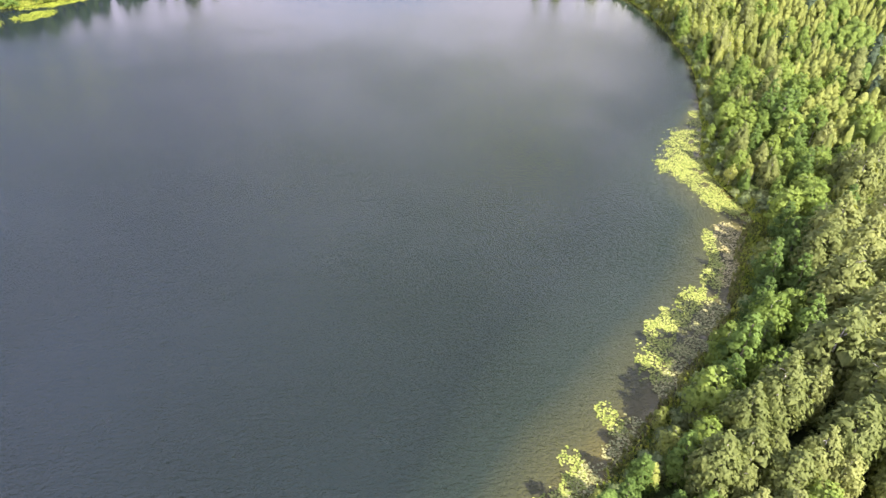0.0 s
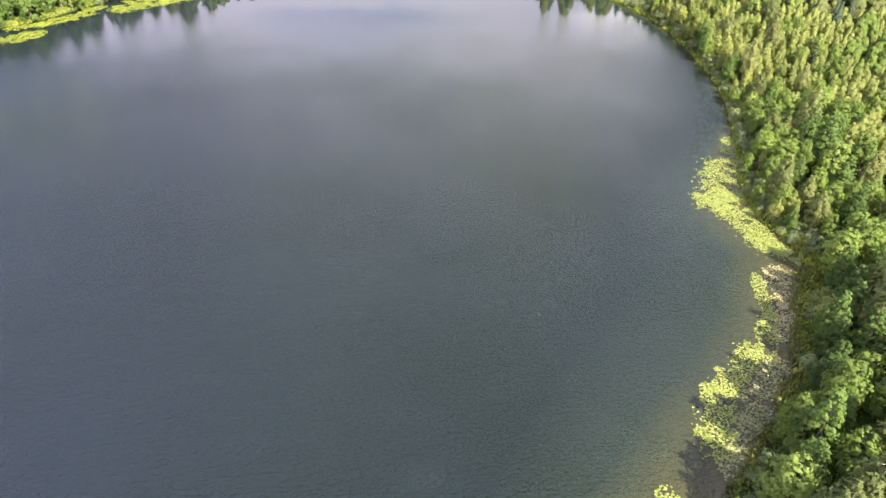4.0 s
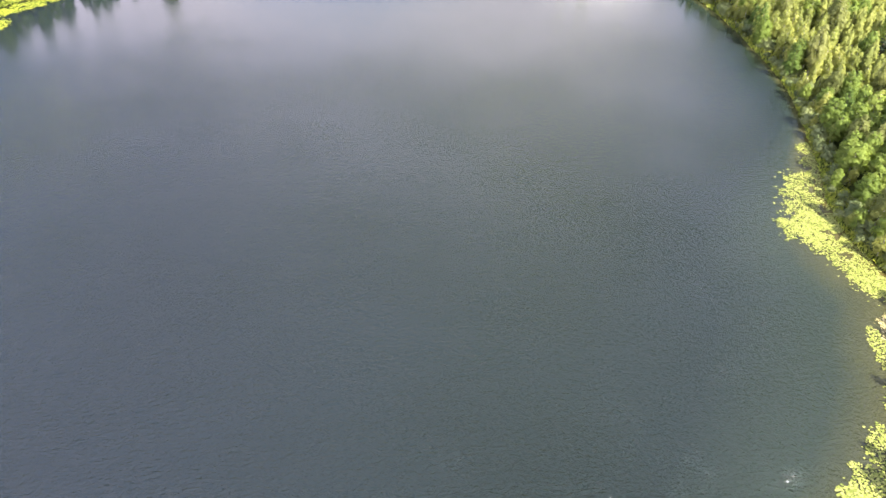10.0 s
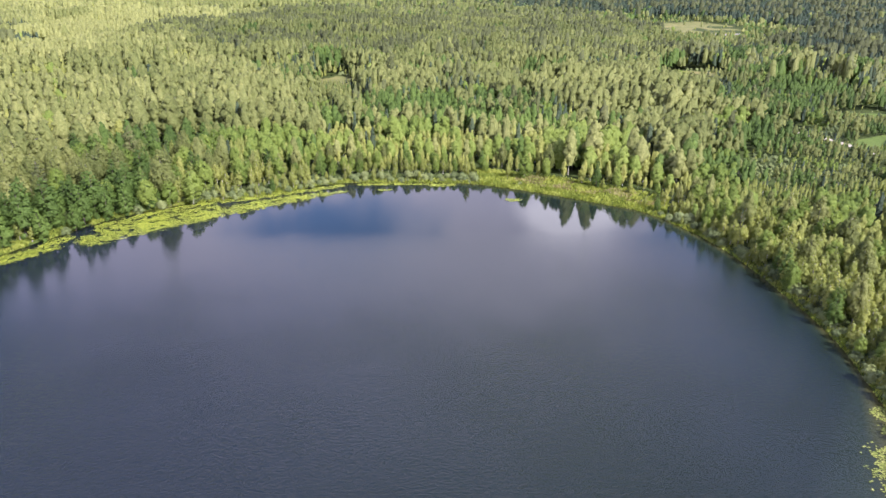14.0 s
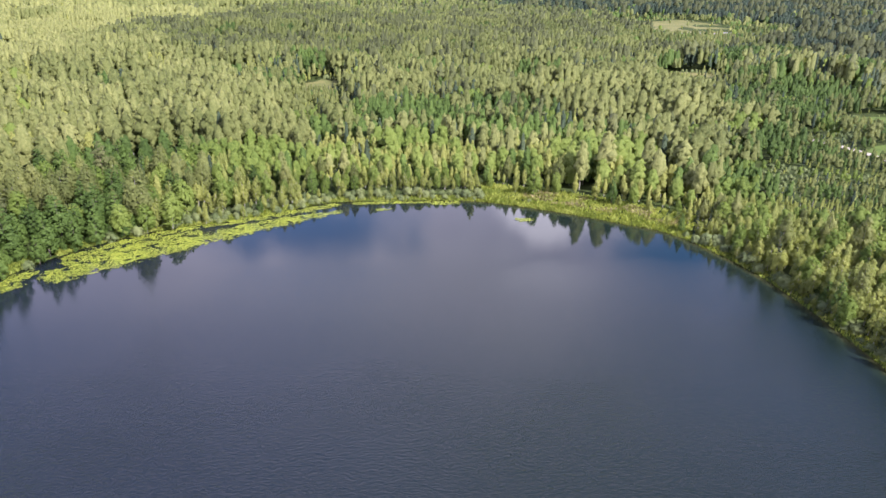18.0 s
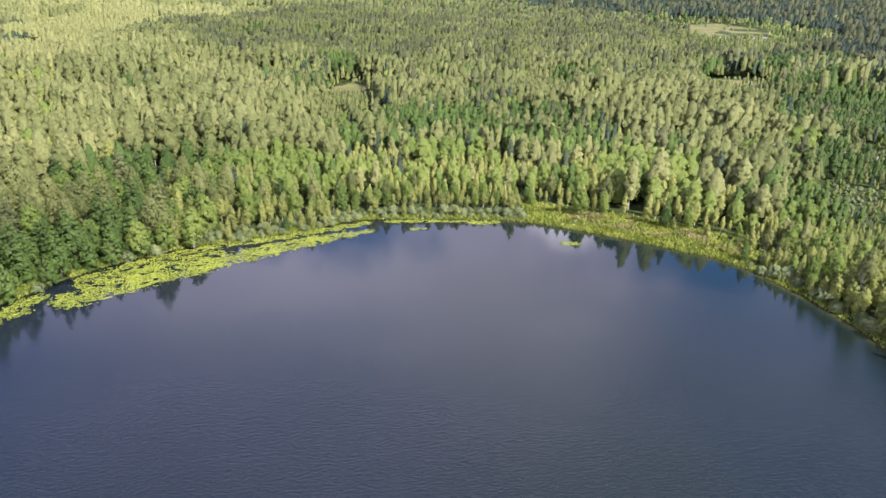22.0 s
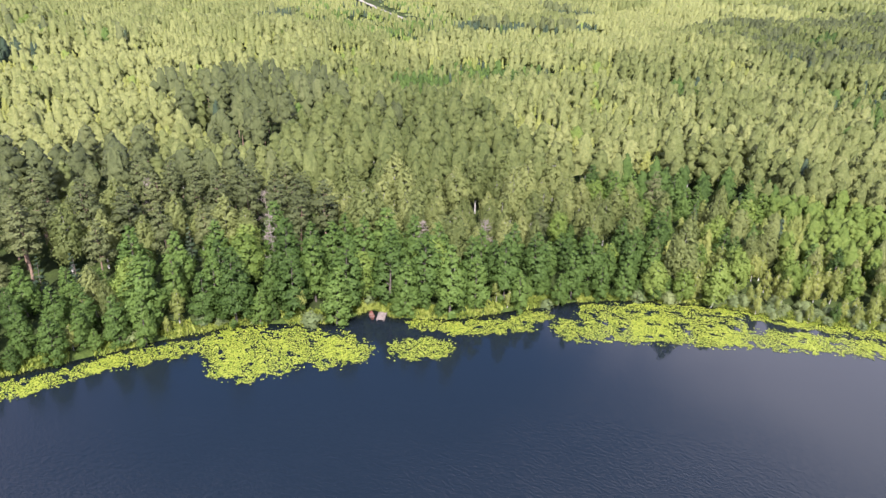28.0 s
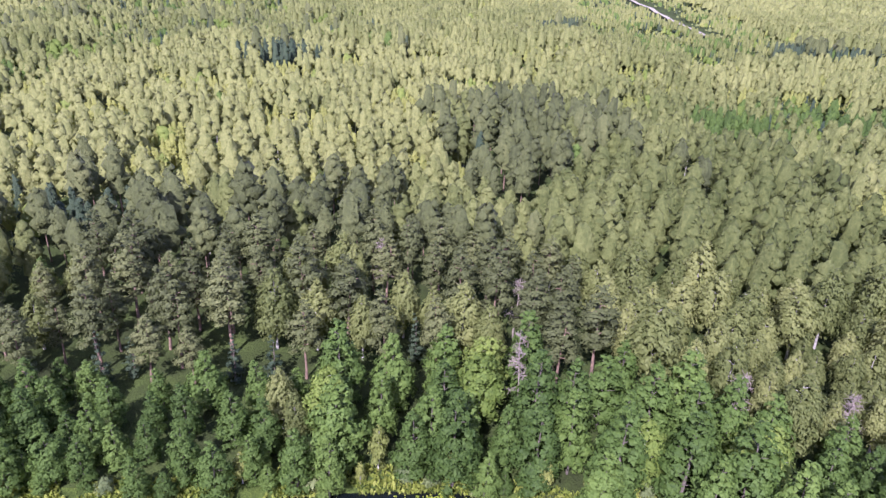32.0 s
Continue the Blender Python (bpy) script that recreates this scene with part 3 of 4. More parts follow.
def crown_mesh(name, shape, mat):
    """Welds the corners again, so that each lobe is one surface."""
    corner, index = np.unique(np.round(shape[0], 4), axis=0, return_inverse=True)
    norms = np.zeros_like(corner)
    norms[index.ravel()] = shape[1]
    return raw_mesh(name, corner, index.reshape(-1, 3), mat, normals=norms)


def tube(path, radii, sides=6):
    """Corners and faces of a tapered limb along a path."""
    path, verts, faces = np.asarray(path, float), [], []
    for i, (p, r) in enumerate(zip(path, radii)):
        way = path[min(i + 1, len(path) - 1)] - path[max(i - 1, 0)]
        way /= np.linalg.norm(way) + 1e-9
        u = np.cross(way, (0.31, 0.95, 0.1))
        u /= np.linalg.norm(u) + 1e-9
        v = np.cross(way, u)
        for k in range(sides):
            a = 2 * math.pi * k / sides
            verts.append(p + r * (math.cos(a) * u + math.sin(a) * v))
    for i in range(len(path) - 1):
        for k in range(sides):
            a, b = i * sides + k, i * sides + (k + 1) % sides
            faces.append((a, b, b + sides, a + sides))
    return np.array(verts), np.array(faces)


def join(pieces):
    verts, faces, at = [], [], 0
    for v, f in pieces:
        verts.append(v)
        faces.append(f + at)
        at += len(v)
    return np.concatenate(verts), np.concatenate(faces)


def trunk(kind, rng, thick=1.0, limbs=9):
    height, base, radius, *_ = SHAPE[kind]
    lean = rng.normal(0, 0.02, 2)
    zs = np.linspace(-0.4, height * 0.84, 6)
    path = np.stack([lean[0] * zs + rng.normal(0, 0.06, 6), lean[1] * zs + rng.normal(0, 0.06, 6), zs], -1)
    r0 = 0.012 * height * thick + 0.03
    pieces = [tube(path, r0 * np.linspace(1.15, 0.16, 6), 7)]
    for i in range(limbs):
        h = base + (0.86 - base) * (i + rng.uniform(0.2, 0.8)) / limbs
        start = path[0] + (path[-1] - path[0]) * h / 0.84
        a = i * 2.399 + rng.uniform(-0.4, 0.4)
        reach = radius * outline(kind, np.array([(h - base) / (1 - base)]))[0] * 0.55
        rise = {"pine": 0.25, "spruce": -0.15, "birch": 0.55}.get(kind, 0.5) * reach
        tip = start + np.array([math.cos(a) * reach, math.sin(a) * reach, rise])
        mid = (start + tip) / 2 + np.array([0, 0, 0.12 * reach])
        pieces.append(tube([start, mid, tip], [r0 * 0.35, r0 * 0.24, r0 * 0.08], 4))
    return join(pieces)


LEAVES = {"alder": (1750, 0.36), "birch": (1700, 0.34), "pine": (1600, 0.33), "spruce": (900, 0.34), "sapling": (640, 0.31), "willow": (450, 0.29), "aspen": (1500, 0.37)}
LABEL = {
    "alder": "dense dark green alder in full leaf by the lake", "birch": "tall olive green birch with a white trunk",
    "pine": "tall Scots pine with dull green tufts and bare reddish trunk", "spruce": "dark narrow conical spruce in the wood", "aspen": "light yellow-green aspen in full leaf near the shore",
    "sapling": "slim young birch with light yellow-green leaves", "willow": "low rounded grey-green willow bush on the bank"}
CATEGORY = {"alder": "tree", "birch": "tree", "pine": "tree", "spruce": "tree", "sapling": "tree", "willow": "bush", "aspen": "tree"}
THING = {"alder": "alder_tree", "birch": "birch_tree", "pine": "pine_tree", "spruce": "spruce_tree", "sapling": "young_birch", "willow": "willow_bush", "aspen": "aspen_tree"}


# ---- woods: where each kind stands ----
GLADES = [(-77, 524, 11, 24, 0), (186, 582, 30, 13, 20), (348, 990, 62, 125, -22), (194, 366, 20, 10, 25), (206, 334, 14, 8, 0), (228, 434, 24, 11, 15)]
TRACKS = [((154, 398), (164, 382), (173, 362), (180, 340), (198, 296)), ((-500, 618), (-640, 706), (-760, 782), (-920, 880))]


def in_glade(x, y, grow=1.0):
    hit = np.zeros(len(x), bool)
    for cx, cy, rx, ry, turn in GLADES:
        c, s = math.cos(radians(turn)), math.sin(radians(turn))
        u, v = (x - cx) * c + (y - cy) * s, -(x - cx) * s + (y - cy) * c
        hit |= (u / rx) ** 2 + (v / ry) ** 2 < grow + 0.25 * waves(x, y, 18)
    return hit


def near_track(x, y, width):
    hit = np.zeros(len(x), bool)
    p = np.stack([x, y], -1)
    for line in TRACKS:
        for a, b in zip(line, line[1:]):
            a, b = np.array(a, float), np.array(b, float)
            s = np.clip(((p - a) @ (b - a)) / ((b - a) @ (b - a)), 0, 1)[:, None]
            hit |= np.linalg.norm(a + s * (b - a) - p, axis=1) < width
    return hit


def low_ground(x, y):
    """Young growth in front of the glades and beside the tracks, low enough to see over."""
    p = np.stack([x, y], -1)
    hit = near_track(x, y, 16) | in_glade(x, y, 2.2)
    for a, b, w in (((-62, 430), (-75, 495), 15), ((128, 318), (174, 352), 26), ((150, 500), (184, 566), 24), ((262, 740), (325, 850), 60), ((385, 840), (450, 990), 45), ((200, 395), (226, 425), 20), ((-440, 520), (-900, 815), 60), ((-430, 550), (-505, 615), 34), ((-470, 625), (-900, 890), 36)):
        a, b = np.array(a, float), np.array(b, float)
        s = np.clip(((p - a) @ (b - a)) / ((b - a) @ (b - a)), 0, 1)[:, None]
        hit |= np.linalg.norm(a + s * (b - a) - p, axis=1) < w
    return hit


# shares of alder, birch, pine, spruce, sapling, willow, aspen in a stand
MIX = {"pale": (0.02, 0.62, 0.0, 0.0, 0.30, 0, 0.06), "olive": (0.04, 0.90, 0.02, 0.0, 0.02, 0, 0.02), "leafy": (0.66, 0.12, 0.01, 0.03, 0.02, 0, 0.16),
       "dark": (0.10, 0.0, 0.12, 0.78, 0, 0, 0), "pine": (0.04, 0.28, 0.62, 0.06, 0, 0, 0), "vivid": (0.52, 0.0, 0.0, 0.0, 0.06, 0, 0.42), "dull": (0.22, 0.52, 0.10, 0.10, 0, 0, 0.06)}
# centre, half lengths, turn, mix, tone, height
# low tones in the east partly put cloud shade into the leaf tint
STANDS_FAR = [
    (0, 900, 330, 330, 0, "dull", -0.20, 1.0), (-330, 980, 130, 90, 20, "pale", 0.30, 1.0), (-700, 900, 300, 300, 0, "pale", 0.15, 1.0), (-290, 590, 85, 50, 10, "pale", 0.22, 1.05),
    (-385, 755, 60, 26, 0, "dark", -0.1, 1.1), (620, 1500, 520, 440, 0, "dark", -0.4, 1.15), (530, 860, 150, 280, -25, "dark", -0.4, 1.1), (330, 650, 80, 85, -30, "dark", -0.4, 1.1),
    (-345, 800, 55, 160, 10, "pale", 0.32, 0.85), (-395, 600, 80, 16, 37, "dark", -0.05, 1.1), (-545, 515, 16, 50, 0, "dark", 0.0, 1.15)]
STANDS_NORTH = [
    (-205, 388, 75, 60, -15, "pale", 0.22, 1.0), (-140, 488, 60, 42, 0, "leafy", -0.12, 1.0), (-5, 392, 62, 46, 0, "leafy", -0.08, 0.92), (98, 458, 46, 82, -35, "pale", 0.15, 1.18),
    (205, 452, 66, 80, -20, "leafy", -0.25, 0.66), (150, 352, 46, 34, 20, "leafy", -0.22, 0.7), (116, 300, 36, 38, 0, "vivid", -0.12, 0.62), (265, 628, 44, 24, 20, "leafy", -0.25, 1.15), (-130, 448, 30, 80, 25, "olive", 0.10, 1.12)]
STANDS_WEST = [
    (-400, 230, 125, 125, 0, "pale", 0.24, 0.95), (-215, 300, 46, 62, 30, "olive", -0.22, 1.06), (-320, 478, 55, 32, 20, "pale", 0.2, 1.0), (-125, 330, 36, 24, 20, "leafy", -0.1, 0.9),
    (-285, 425, 40, 55, 0, "leafy", -0.05, 0.80), (-355, 575, 42, 52, 0, "pale", 0.2, 0.8), (-308, 303, 34, 36, 40, "pine", -0.12, 1.15), (-222, 203, 56, 50, 20, "pine", -0.05, 1.0), (-448, 252, 11, 22, 0, "dark", -0.1, 1.2)]


def stands(x, y):
    """Index of the stand that each place belongs to, -1 outside all of them."""
    out = np.full(len(x), -1)
    rough = 1 + 0.30 * waves(x, y, 55, 2.6) + 0.18 * waves(x, y, 19, 0.9)
    for n, (cx, cy, rx, ry, turn, *_) in enumerate(STANDS):
        c, s = math.cos(radians(turn)), math.sin(radians(turn))
        u, v = (x - cx) * c + (y - cy) * s, -(x - cx) * s + (y - cy) * c
        out[(u / rx) ** 2 + (v / ry) ** 2 < rough] = n
    return out


STANDS = STANDS_FAR + STANDS_NORTH + STANDS_WEST
KINDS = ("alder", "birch", "pine", "spruce", "sapling", "willow", "aspen")


def choose(x, y, d, rng):
    """The kind of tree and its size at each place."""
    n = len(x)
    chance = np.zeros((n, 7))        # alder, birch, pine, spruce, sapling, willow, aspen
    stand, patch = waves(x, y, 110, 0.7), waves(x, y, 42, 3.1)
    # mixed woods everywhere
    chance[:] = (0.12, 0.52, 0.02, 0.03, 0.07, 0, 0.24)
    chance[stand > 0.25] = (0.06, 0.62, 0.02, 0.02, 0.12, 0, 0.16)
    chance[stand < -0.45] = (0.42, 0.26, 0.04, 0.08, 0.04, 0, 0.16)
    size = 0.98 + 0.06 * patch + 0.19 * np.tanh(5 * waves(x, y, 120, 5.0))
    chance[(x > 160) & (y > 520)] = (0.52, 0.22, 0.04, 0.14, 0.0, 0, 0.08)
    pale = (x < -120) & (y > 330 + 40 * patch)
    chance[pale] = (0.02, 0.66, 0.0, 0.0, 0.27, 0, 0.05)
    far_east = (x > 40 + 60 * patch) & (y > 400)
    chance[far_east & ~((x > 160) & (y > 520))] = (0.34, 0.34, 0.03, 0.09, 0.02, 0, 0.18)
    # west bank: alders by the water, pines with birches behind, then birch
    west = (x < -112) & (y < 300)
    chance[west & (d < 24)] = (0.945, 0.015, 0.0, 0.0, 0.0, 0, 0.04)
    along = (x + 165) * -0.80 + (y - 225) * 0.60
    across = (x + 165) * 0.60 + (y - 225) * 0.80
    pines = (d >= 24) & (along > -60) & (along < 185) & (across < 14 + 8 * patch) & (across > -120)
    chance[pines] = (0.03, 0.29, 0.64, 0.04, 0.0, 0, 0)
    chance[pines & (across < -25) & (along > 60)] = (0.06, 0.58, 0.30, 0.02, 0.04, 0, 0)
    chance[(x < -140) & (y < 188 + 8 * patch) & (d >= 24) & (d < 130)] = (0.10, 0.14, 0.50, 0.26, 0.0, 0, 0)
    olive = (x < -120) & (d >= 20) & (across >= 14 + 8 * patch) & (along < 160) & (along > -90)
    chance[olive] = (0.05, 0.91, 0.02, 0.0, 0.0, 0, 0.02)
    # stands of one kind with their own height
    stand = stands(x, y)
    for k, (*_, mix, tone, tall) in enumerate(STANDS):
        inside = (stand == k) & (d > 30)
        chance[inside] = MIX[mix]
        size[inside] = tall * (1.0 + 0.05 * patch[inside])
    # north shore: light birches in front, a darker belt of alder behind
    north = (y > 285) & (x > -120) & (x < 70)
    # the pale kinds partly stand in for a sunlit patch
    chance[north & (d < 22)] = (0.05, 0.08, 0.0, 0.0, 0.50, 0, 0.37)
    chance[north & (d < 22) & (x > -45)] = (0.02, 0.08, 0.0, 0.0, 0.70, 0, 0.20)
    chance[north & (d >= 22) & (d < 60)] = (0.08, 0.14, 0.0, 0.02, 0.34, 0, 0.42)
    # east bank: leafy trees by the water, slim young trees behind, olive birches to the south
    east = (x > 10) & (y < 300)
    chance[east] = (0.06, 0.08, 0.0, 0.01, 0.53, 0, 0.32)
    chance[east & (y > 172)] = (0.02, 0.05, 0.0, 0.01, 0.76, 0, 0.16)
    chance[east & (y > 180) & (d > 40)] = (0.06, 0.08, 0.0, 0.02, 0.38, 0, 0.46)
    chance[east & (d < 20) & (y < 185)] = (0.25, 0.04, 0.0, 0.0, 0.06, 0, 0.65)
    chance[east & (d < 13) & (y < 112)] = (0.78, 0.03, 0.0, 0.0, 0.0, 0, 0.19)
    olives = east & (d > 11 + 4 * patch) & (y < 122 + 10 * patch)
    chance[olives] = (0.03, 0.89, 0.0, 0.0, 0.02, 0, 0.06)
    size[east] *= np.where(olives[east], 0.95, 0.80)
    size[east & (y > 180)] *= 0.95
    size[north & (d < 22)] *= 0.74
    size[north & (d >= 22) & (d < 60)] *= 0.92
    # low growth at the water's edge
    brink = d < np.where(west, 0.0, np.where(north, 6.5, 3.0))
    chance[brink] = (0.10, 0.0, 0.0, 0.0, 0.14, 0.50, 0.26)
    chance[brink & west] = (0.70, 0.0, 0.0, 0.0, 0.0, 0.30, 0.0)
    chance[brink & north] = (0.02, 0.0, 0.0, 0.0, 0.34, 0.60, 0.04)
    size[brink] *= np.where(north[brink], 0.62, 0.75)
    young = low_ground(x, y)
    chance[young] = (0.24, 0.30, 0, 0.03, 0.12, 0.2, 0.11)
    size[young] *= 0.55
    cum = chance.cumsum(1)
    # away from the water, neighbours are mostly of one kind: stands with their own edges
    luck = rng.uniform(0, 1, n)
    field = waves(x, y, 62, 8.3) + 0.6 * waves(x, y, 24, 1.3)
    rank = np.empty(n)
    rank[np.argsort(field)] = np.arange(n) / max(n, 1)
    luck = np.where(d > 32, 0.80 * rank + 0.20 * luck, luck)
    kind = (luck[:, None] * cum[:, -1:] > cum).sum(1)
    slim = np.full(n, 1.02)
    slim[x < -112] = 1.04
    slim[west | pines] = 1.06
    slim[east & (y < 185)] = 1.0
    slim[east & (y >= 185)] = 0.90
    slim[north] = 0.90
    size *= np.where(west & (d < 24), rng.uniform(0.72, 1.18, n), np.where(d > 140, rng.uniform(0.92, 1.07, n), rng.uniform(0.76, 1.14, n)))
    return kind, size, slim


def scatter(lo_x, hi_x, lo_y, hi_y, step, rng):
    gx, gy = np.meshgrid(np.arange(lo_x, hi_x, step), np.arange(lo_y, hi_y, step))
    x, y = gx.ravel() + rng.uniform(-0.46, 0.46, gx.size) * step, gy.ravel() + rng.uniform(-0.46, 0.46, gx.size) * step
    return x, y


SIDE = np.roll(LOOP, -1, 0) - np.roll(LOOP, 1, 0)
SIDE = np.stack([SIDE[:, 1], -SIDE[:, 0]], -1) / np.linalg.norm(SIDE, axis=1, keepdims=True)      # points away from the water


def along_bank(inside, count, low, high, rng):
    """Places between low and high metres from the water's edge, where inside(x, y) holds."""
    i = rng.integers(0, len(LOOP), count)
    s, d = rng.uniform(0, 1, (count, 1)), rng.uniform(low, high, count)
    p = LOOP[i] * (1 - s) + LOOP[(i + 1) % len(LOOP)] * s + SIDE[i] * d[:, None]
    keep = inside(p[:, 0], p[:, 1], d)
    return p[keep, 0], p[keep, 1], d[keep]


ROOM = (5.4, 4.6, 5.0, 3.6, 2.6, 2.6, 4.6)     # metres that a tree of each kind keeps free round it


def thin(x, y, room):
    """Keeps a tree only where no earlier one stands too near."""
    cells, keep = {}, np.zeros(len(x), bool)
    for i, (a, b, r) in enumerate(zip(x.tolist(), y.tolist(), room.tolist())):
        cx, cy = int(a // 5), int(b // 5)
        near = [t for u in (-1, 0, 1) for v in (-1, 0, 1) for t in cells.get((cx + u, cy + v), ())]
        if all((a - p) ** 2 + (b - q) ** 2 > (0.5 * (r + w)) ** 2 for p, q, w in near):
            keep[i] = True
            cells.setdefault((cx, cy), []).append((a, b, r))
    return keep


EYE_LINE = ((0, 10), (-25, 80), (-45, 115), (-100, 158))     # the open water from which the banks are seen


def away(x, y):
    out, p = np.full(len(x), 1e9), np.stack([x, y], -1)
    for a, b in zip(EYE_LINE, EYE_LINE[1:]):
        a, b = np.array(a, float), np.array(b, float)
        s = np.clip(((p - a) @ (b - a)) / ((b - a) @ (b - a)), 0, 1)[:, None]
        out = np.minimum(out, np.linalg.norm(a + s * (b - a) - p, axis=1))
    return out


def plant():
    rng = np.random.default_rng(7)
    # bands of distance: grid step, how far they reach
    spots = []
    for step, near, far, box in ((2.6, 0, 230, 360), (2.5, 230, 430, 560), (4.3, 430, 820, 960), (9.5, 820, 1950, 2100)):
        x, y = scatter(-box - 60, box, -box + 60, box + 60, step, rng)
        mix = rng.permutation(len(x))
        x, y = x[mix], y[mix]
        r = away(x, y)
        keep = (r >= near) & (r < far)
        x, y, r = x[keep], y[keep], r[keep]
        bearing = np.degrees(np.arctan2(-(x + 30), y - 80))
        keep = ((bearing > -50) & (bearing < 108)) | (r < 190)
        x, y, r = x[keep], y[keep], r[keep]
        d = inland(np.stack([x, y], -1)) if near < 900 else np.full(len(x), 500.0)
        keep = (d > np.where((x < -60) & (y > 130), -1.0, 1.0)) & (~in_glade(x, y) | ((y > 850) & (rng.uniform(0, 1, len(x)) < 0.06))) & ~near_track(x, y, 4.0) & ~((x < -300) & near_track(x, y, 16.0))
        marsh = (x > 0) & (x < 66) & (y > 278) & (d < 19 + 4 * waves(x, y, 25))
        keep &= ~(marsh & (rng.uniform(0, 1, len(x)) < 0.88))
        keep &= ~((y > 285) & (x > -50) & (x < 70) & (d < 7) & (rng.uniform(0, 1, len(x)) < 0.85))
        dock = (np.hypot(x + 154, y - 228.0) < 4.6)
        keep &= ~dock & (np.hypot(x + 179, y - 219) > 3.4)
        keep &= ~((x > 8) & (y < 121) & (y > 112) & (d < 4.0))
        x, y, r, d = x[keep], y[keep], r[keep], d[keep]
        kind, size, slim = choose(x, y, d, rng)
        if near < 400:
            keep = thin(x, y, np.array(ROOM)[kind] * size**0.5 * slim * np.where((x < -112) & (d > 18), 1.22, np.where((x > 10) & (y < 300), 0.80, 0.90)) * (0.80 if near > 200 else 1.0))
            x, y, r, d, kind, size, slim = x[keep], y[keep], r[keep], d[keep], kind[keep], size[keep], slim[keep]
        spots.append(np.stack([x, y, r, d, kind, size, slim], 1))
    # bushes under and before the trees along the water
    x, y, d = along_bank(lambda x, y, d: (y > 45) & ~((x > 8) & (y < 121) & (y > 80)) & ~((x > 0) & (y > 275)), 2600, 0.2, 4.5, rng)
    keep = thin(x, y, np.where(x < -100, 3.0, 2.3)) & (np.hypot(x + 154, y - 228) > 3.6) & ((x > -100) | (waves(x, y, 13, 4.0) > -0.45))
    x, y, d = x[keep], y[keep], d[keep]
    luck, west = rng.uniform(0, 1, len(x)), x < -100
    kind = np.where(west, np.where(luck < 0.62, 0, np.where(luck < 0.82, 5, 4)), np.where(luck < 0.75, 5, 4))
    size = rng.uniform(0.45, 0.95, len(x)) * np.where(d < 1.5, 0.7, 1.0)
    size[kind == 0] = rng.uniform(0.22, 0.52, len(x))[kind == 0]
    spots.append(np.stack([x, y, away(x, y), d, kind, size, np.where(kind == 0, 1.25, 1.0)], 1))
    s = np.concatenate(spots)
    z = ground_height(s[:, 0], s[:, 1], s[:, 3])
    shown = ((s[:, 0] < -105) & (s[:, 1] > 128) & (s[:, 3] < 62)) | ((s[:, 0] > 14) & (s[:, 1] > 48) & (s[:, 1] < 262) & (s[:, 3] < 34)) | ((s[:, 1] > 270) & (s[:, 3] < 22))
    single = np.zeros(len(s), bool)
    LIMIT = {"alder": 300, "birch": 260, "pine": 180, "spruce": 60, "sapling": 290, "willow": 200, "aspen": 240}
    for k, kind in enumerate(KINDS):
        which = np.flatnonzero(shown & (s[:, 4] == k))
        which = which[np.argsort(s[which, 3])][: LIMIT[kind]]
        single[which] = True
    # trees that can be told apart
    for k, kind in enumerate(KINDS):
        protos = []
        leaves, size = LEAVES[kind]
        for v in range(5):
            me = crown_mesh("crown", crown(kind, rng, 0, leaves, size), LEAF[kind, "object"])
            tv, tf = trunk(kind, rng)
            protos.append((me, raw_mesh("trunk", tv, tf, BARK[kind], smooth=True)))
        made = []
        for n, i in enumerate(np.flatnonzero(single & (s[:, 4] == k))):
            v = n % 5
            m = pose(s[i, 0], s[i, 1], z[i], rng.normal(0, 1.5), rng.normal(0, 1.5), rng.uniform(0, 360))
            wide = s[i, 5] * s[i, 6] * rng.uniform(0.88, 1.18)
            m = m @ Matrix.Diagonal((wide, wide, s[i, 5], 1))
            if n < 5:
                top = new(THING[kind])
                top.empty_display_size = 0.5
                part("trunk", protos[v][1], BARK[kind], top)
                part("crown", protos[v][0], LEAF[kind, "object"], top)
                tagged(top, LABEL[kind], CATEGORY[kind], THING[kind].replace("_", " ") + "s round the lake")
                top.matrix_basis = m
                made.append(top)
            else:
                base = made[v]
                keep_m, base.matrix_basis = base.matrix_basis.copy(), Matrix.Identity(4)
                copy_thing(base, m)
                base.matrix_basis = keep_m
    # the woods behind them
    hidden = (np.abs(((np.degrees(np.arctan2(-(s[:, 0] + 30), s[:, 1] - 80)) - 26 + 180) % 360) - 180) > 88) & (np.hypot(s[:, 0] - 20, s[:, 1] - 60) > 75)
    s[:, 2] = np.where(hidden, np.maximum(s[:, 2], 500), s[:, 2])
    LOD = ((0, 230, 6, 4, 12, 140, 1.15), (230, 430, 5, 2, 5, 12, 1.8), (430, 820, 4, 2, 1, 5, 2.6), (820, 5000, 4, 2, 0, 4, 3.0))
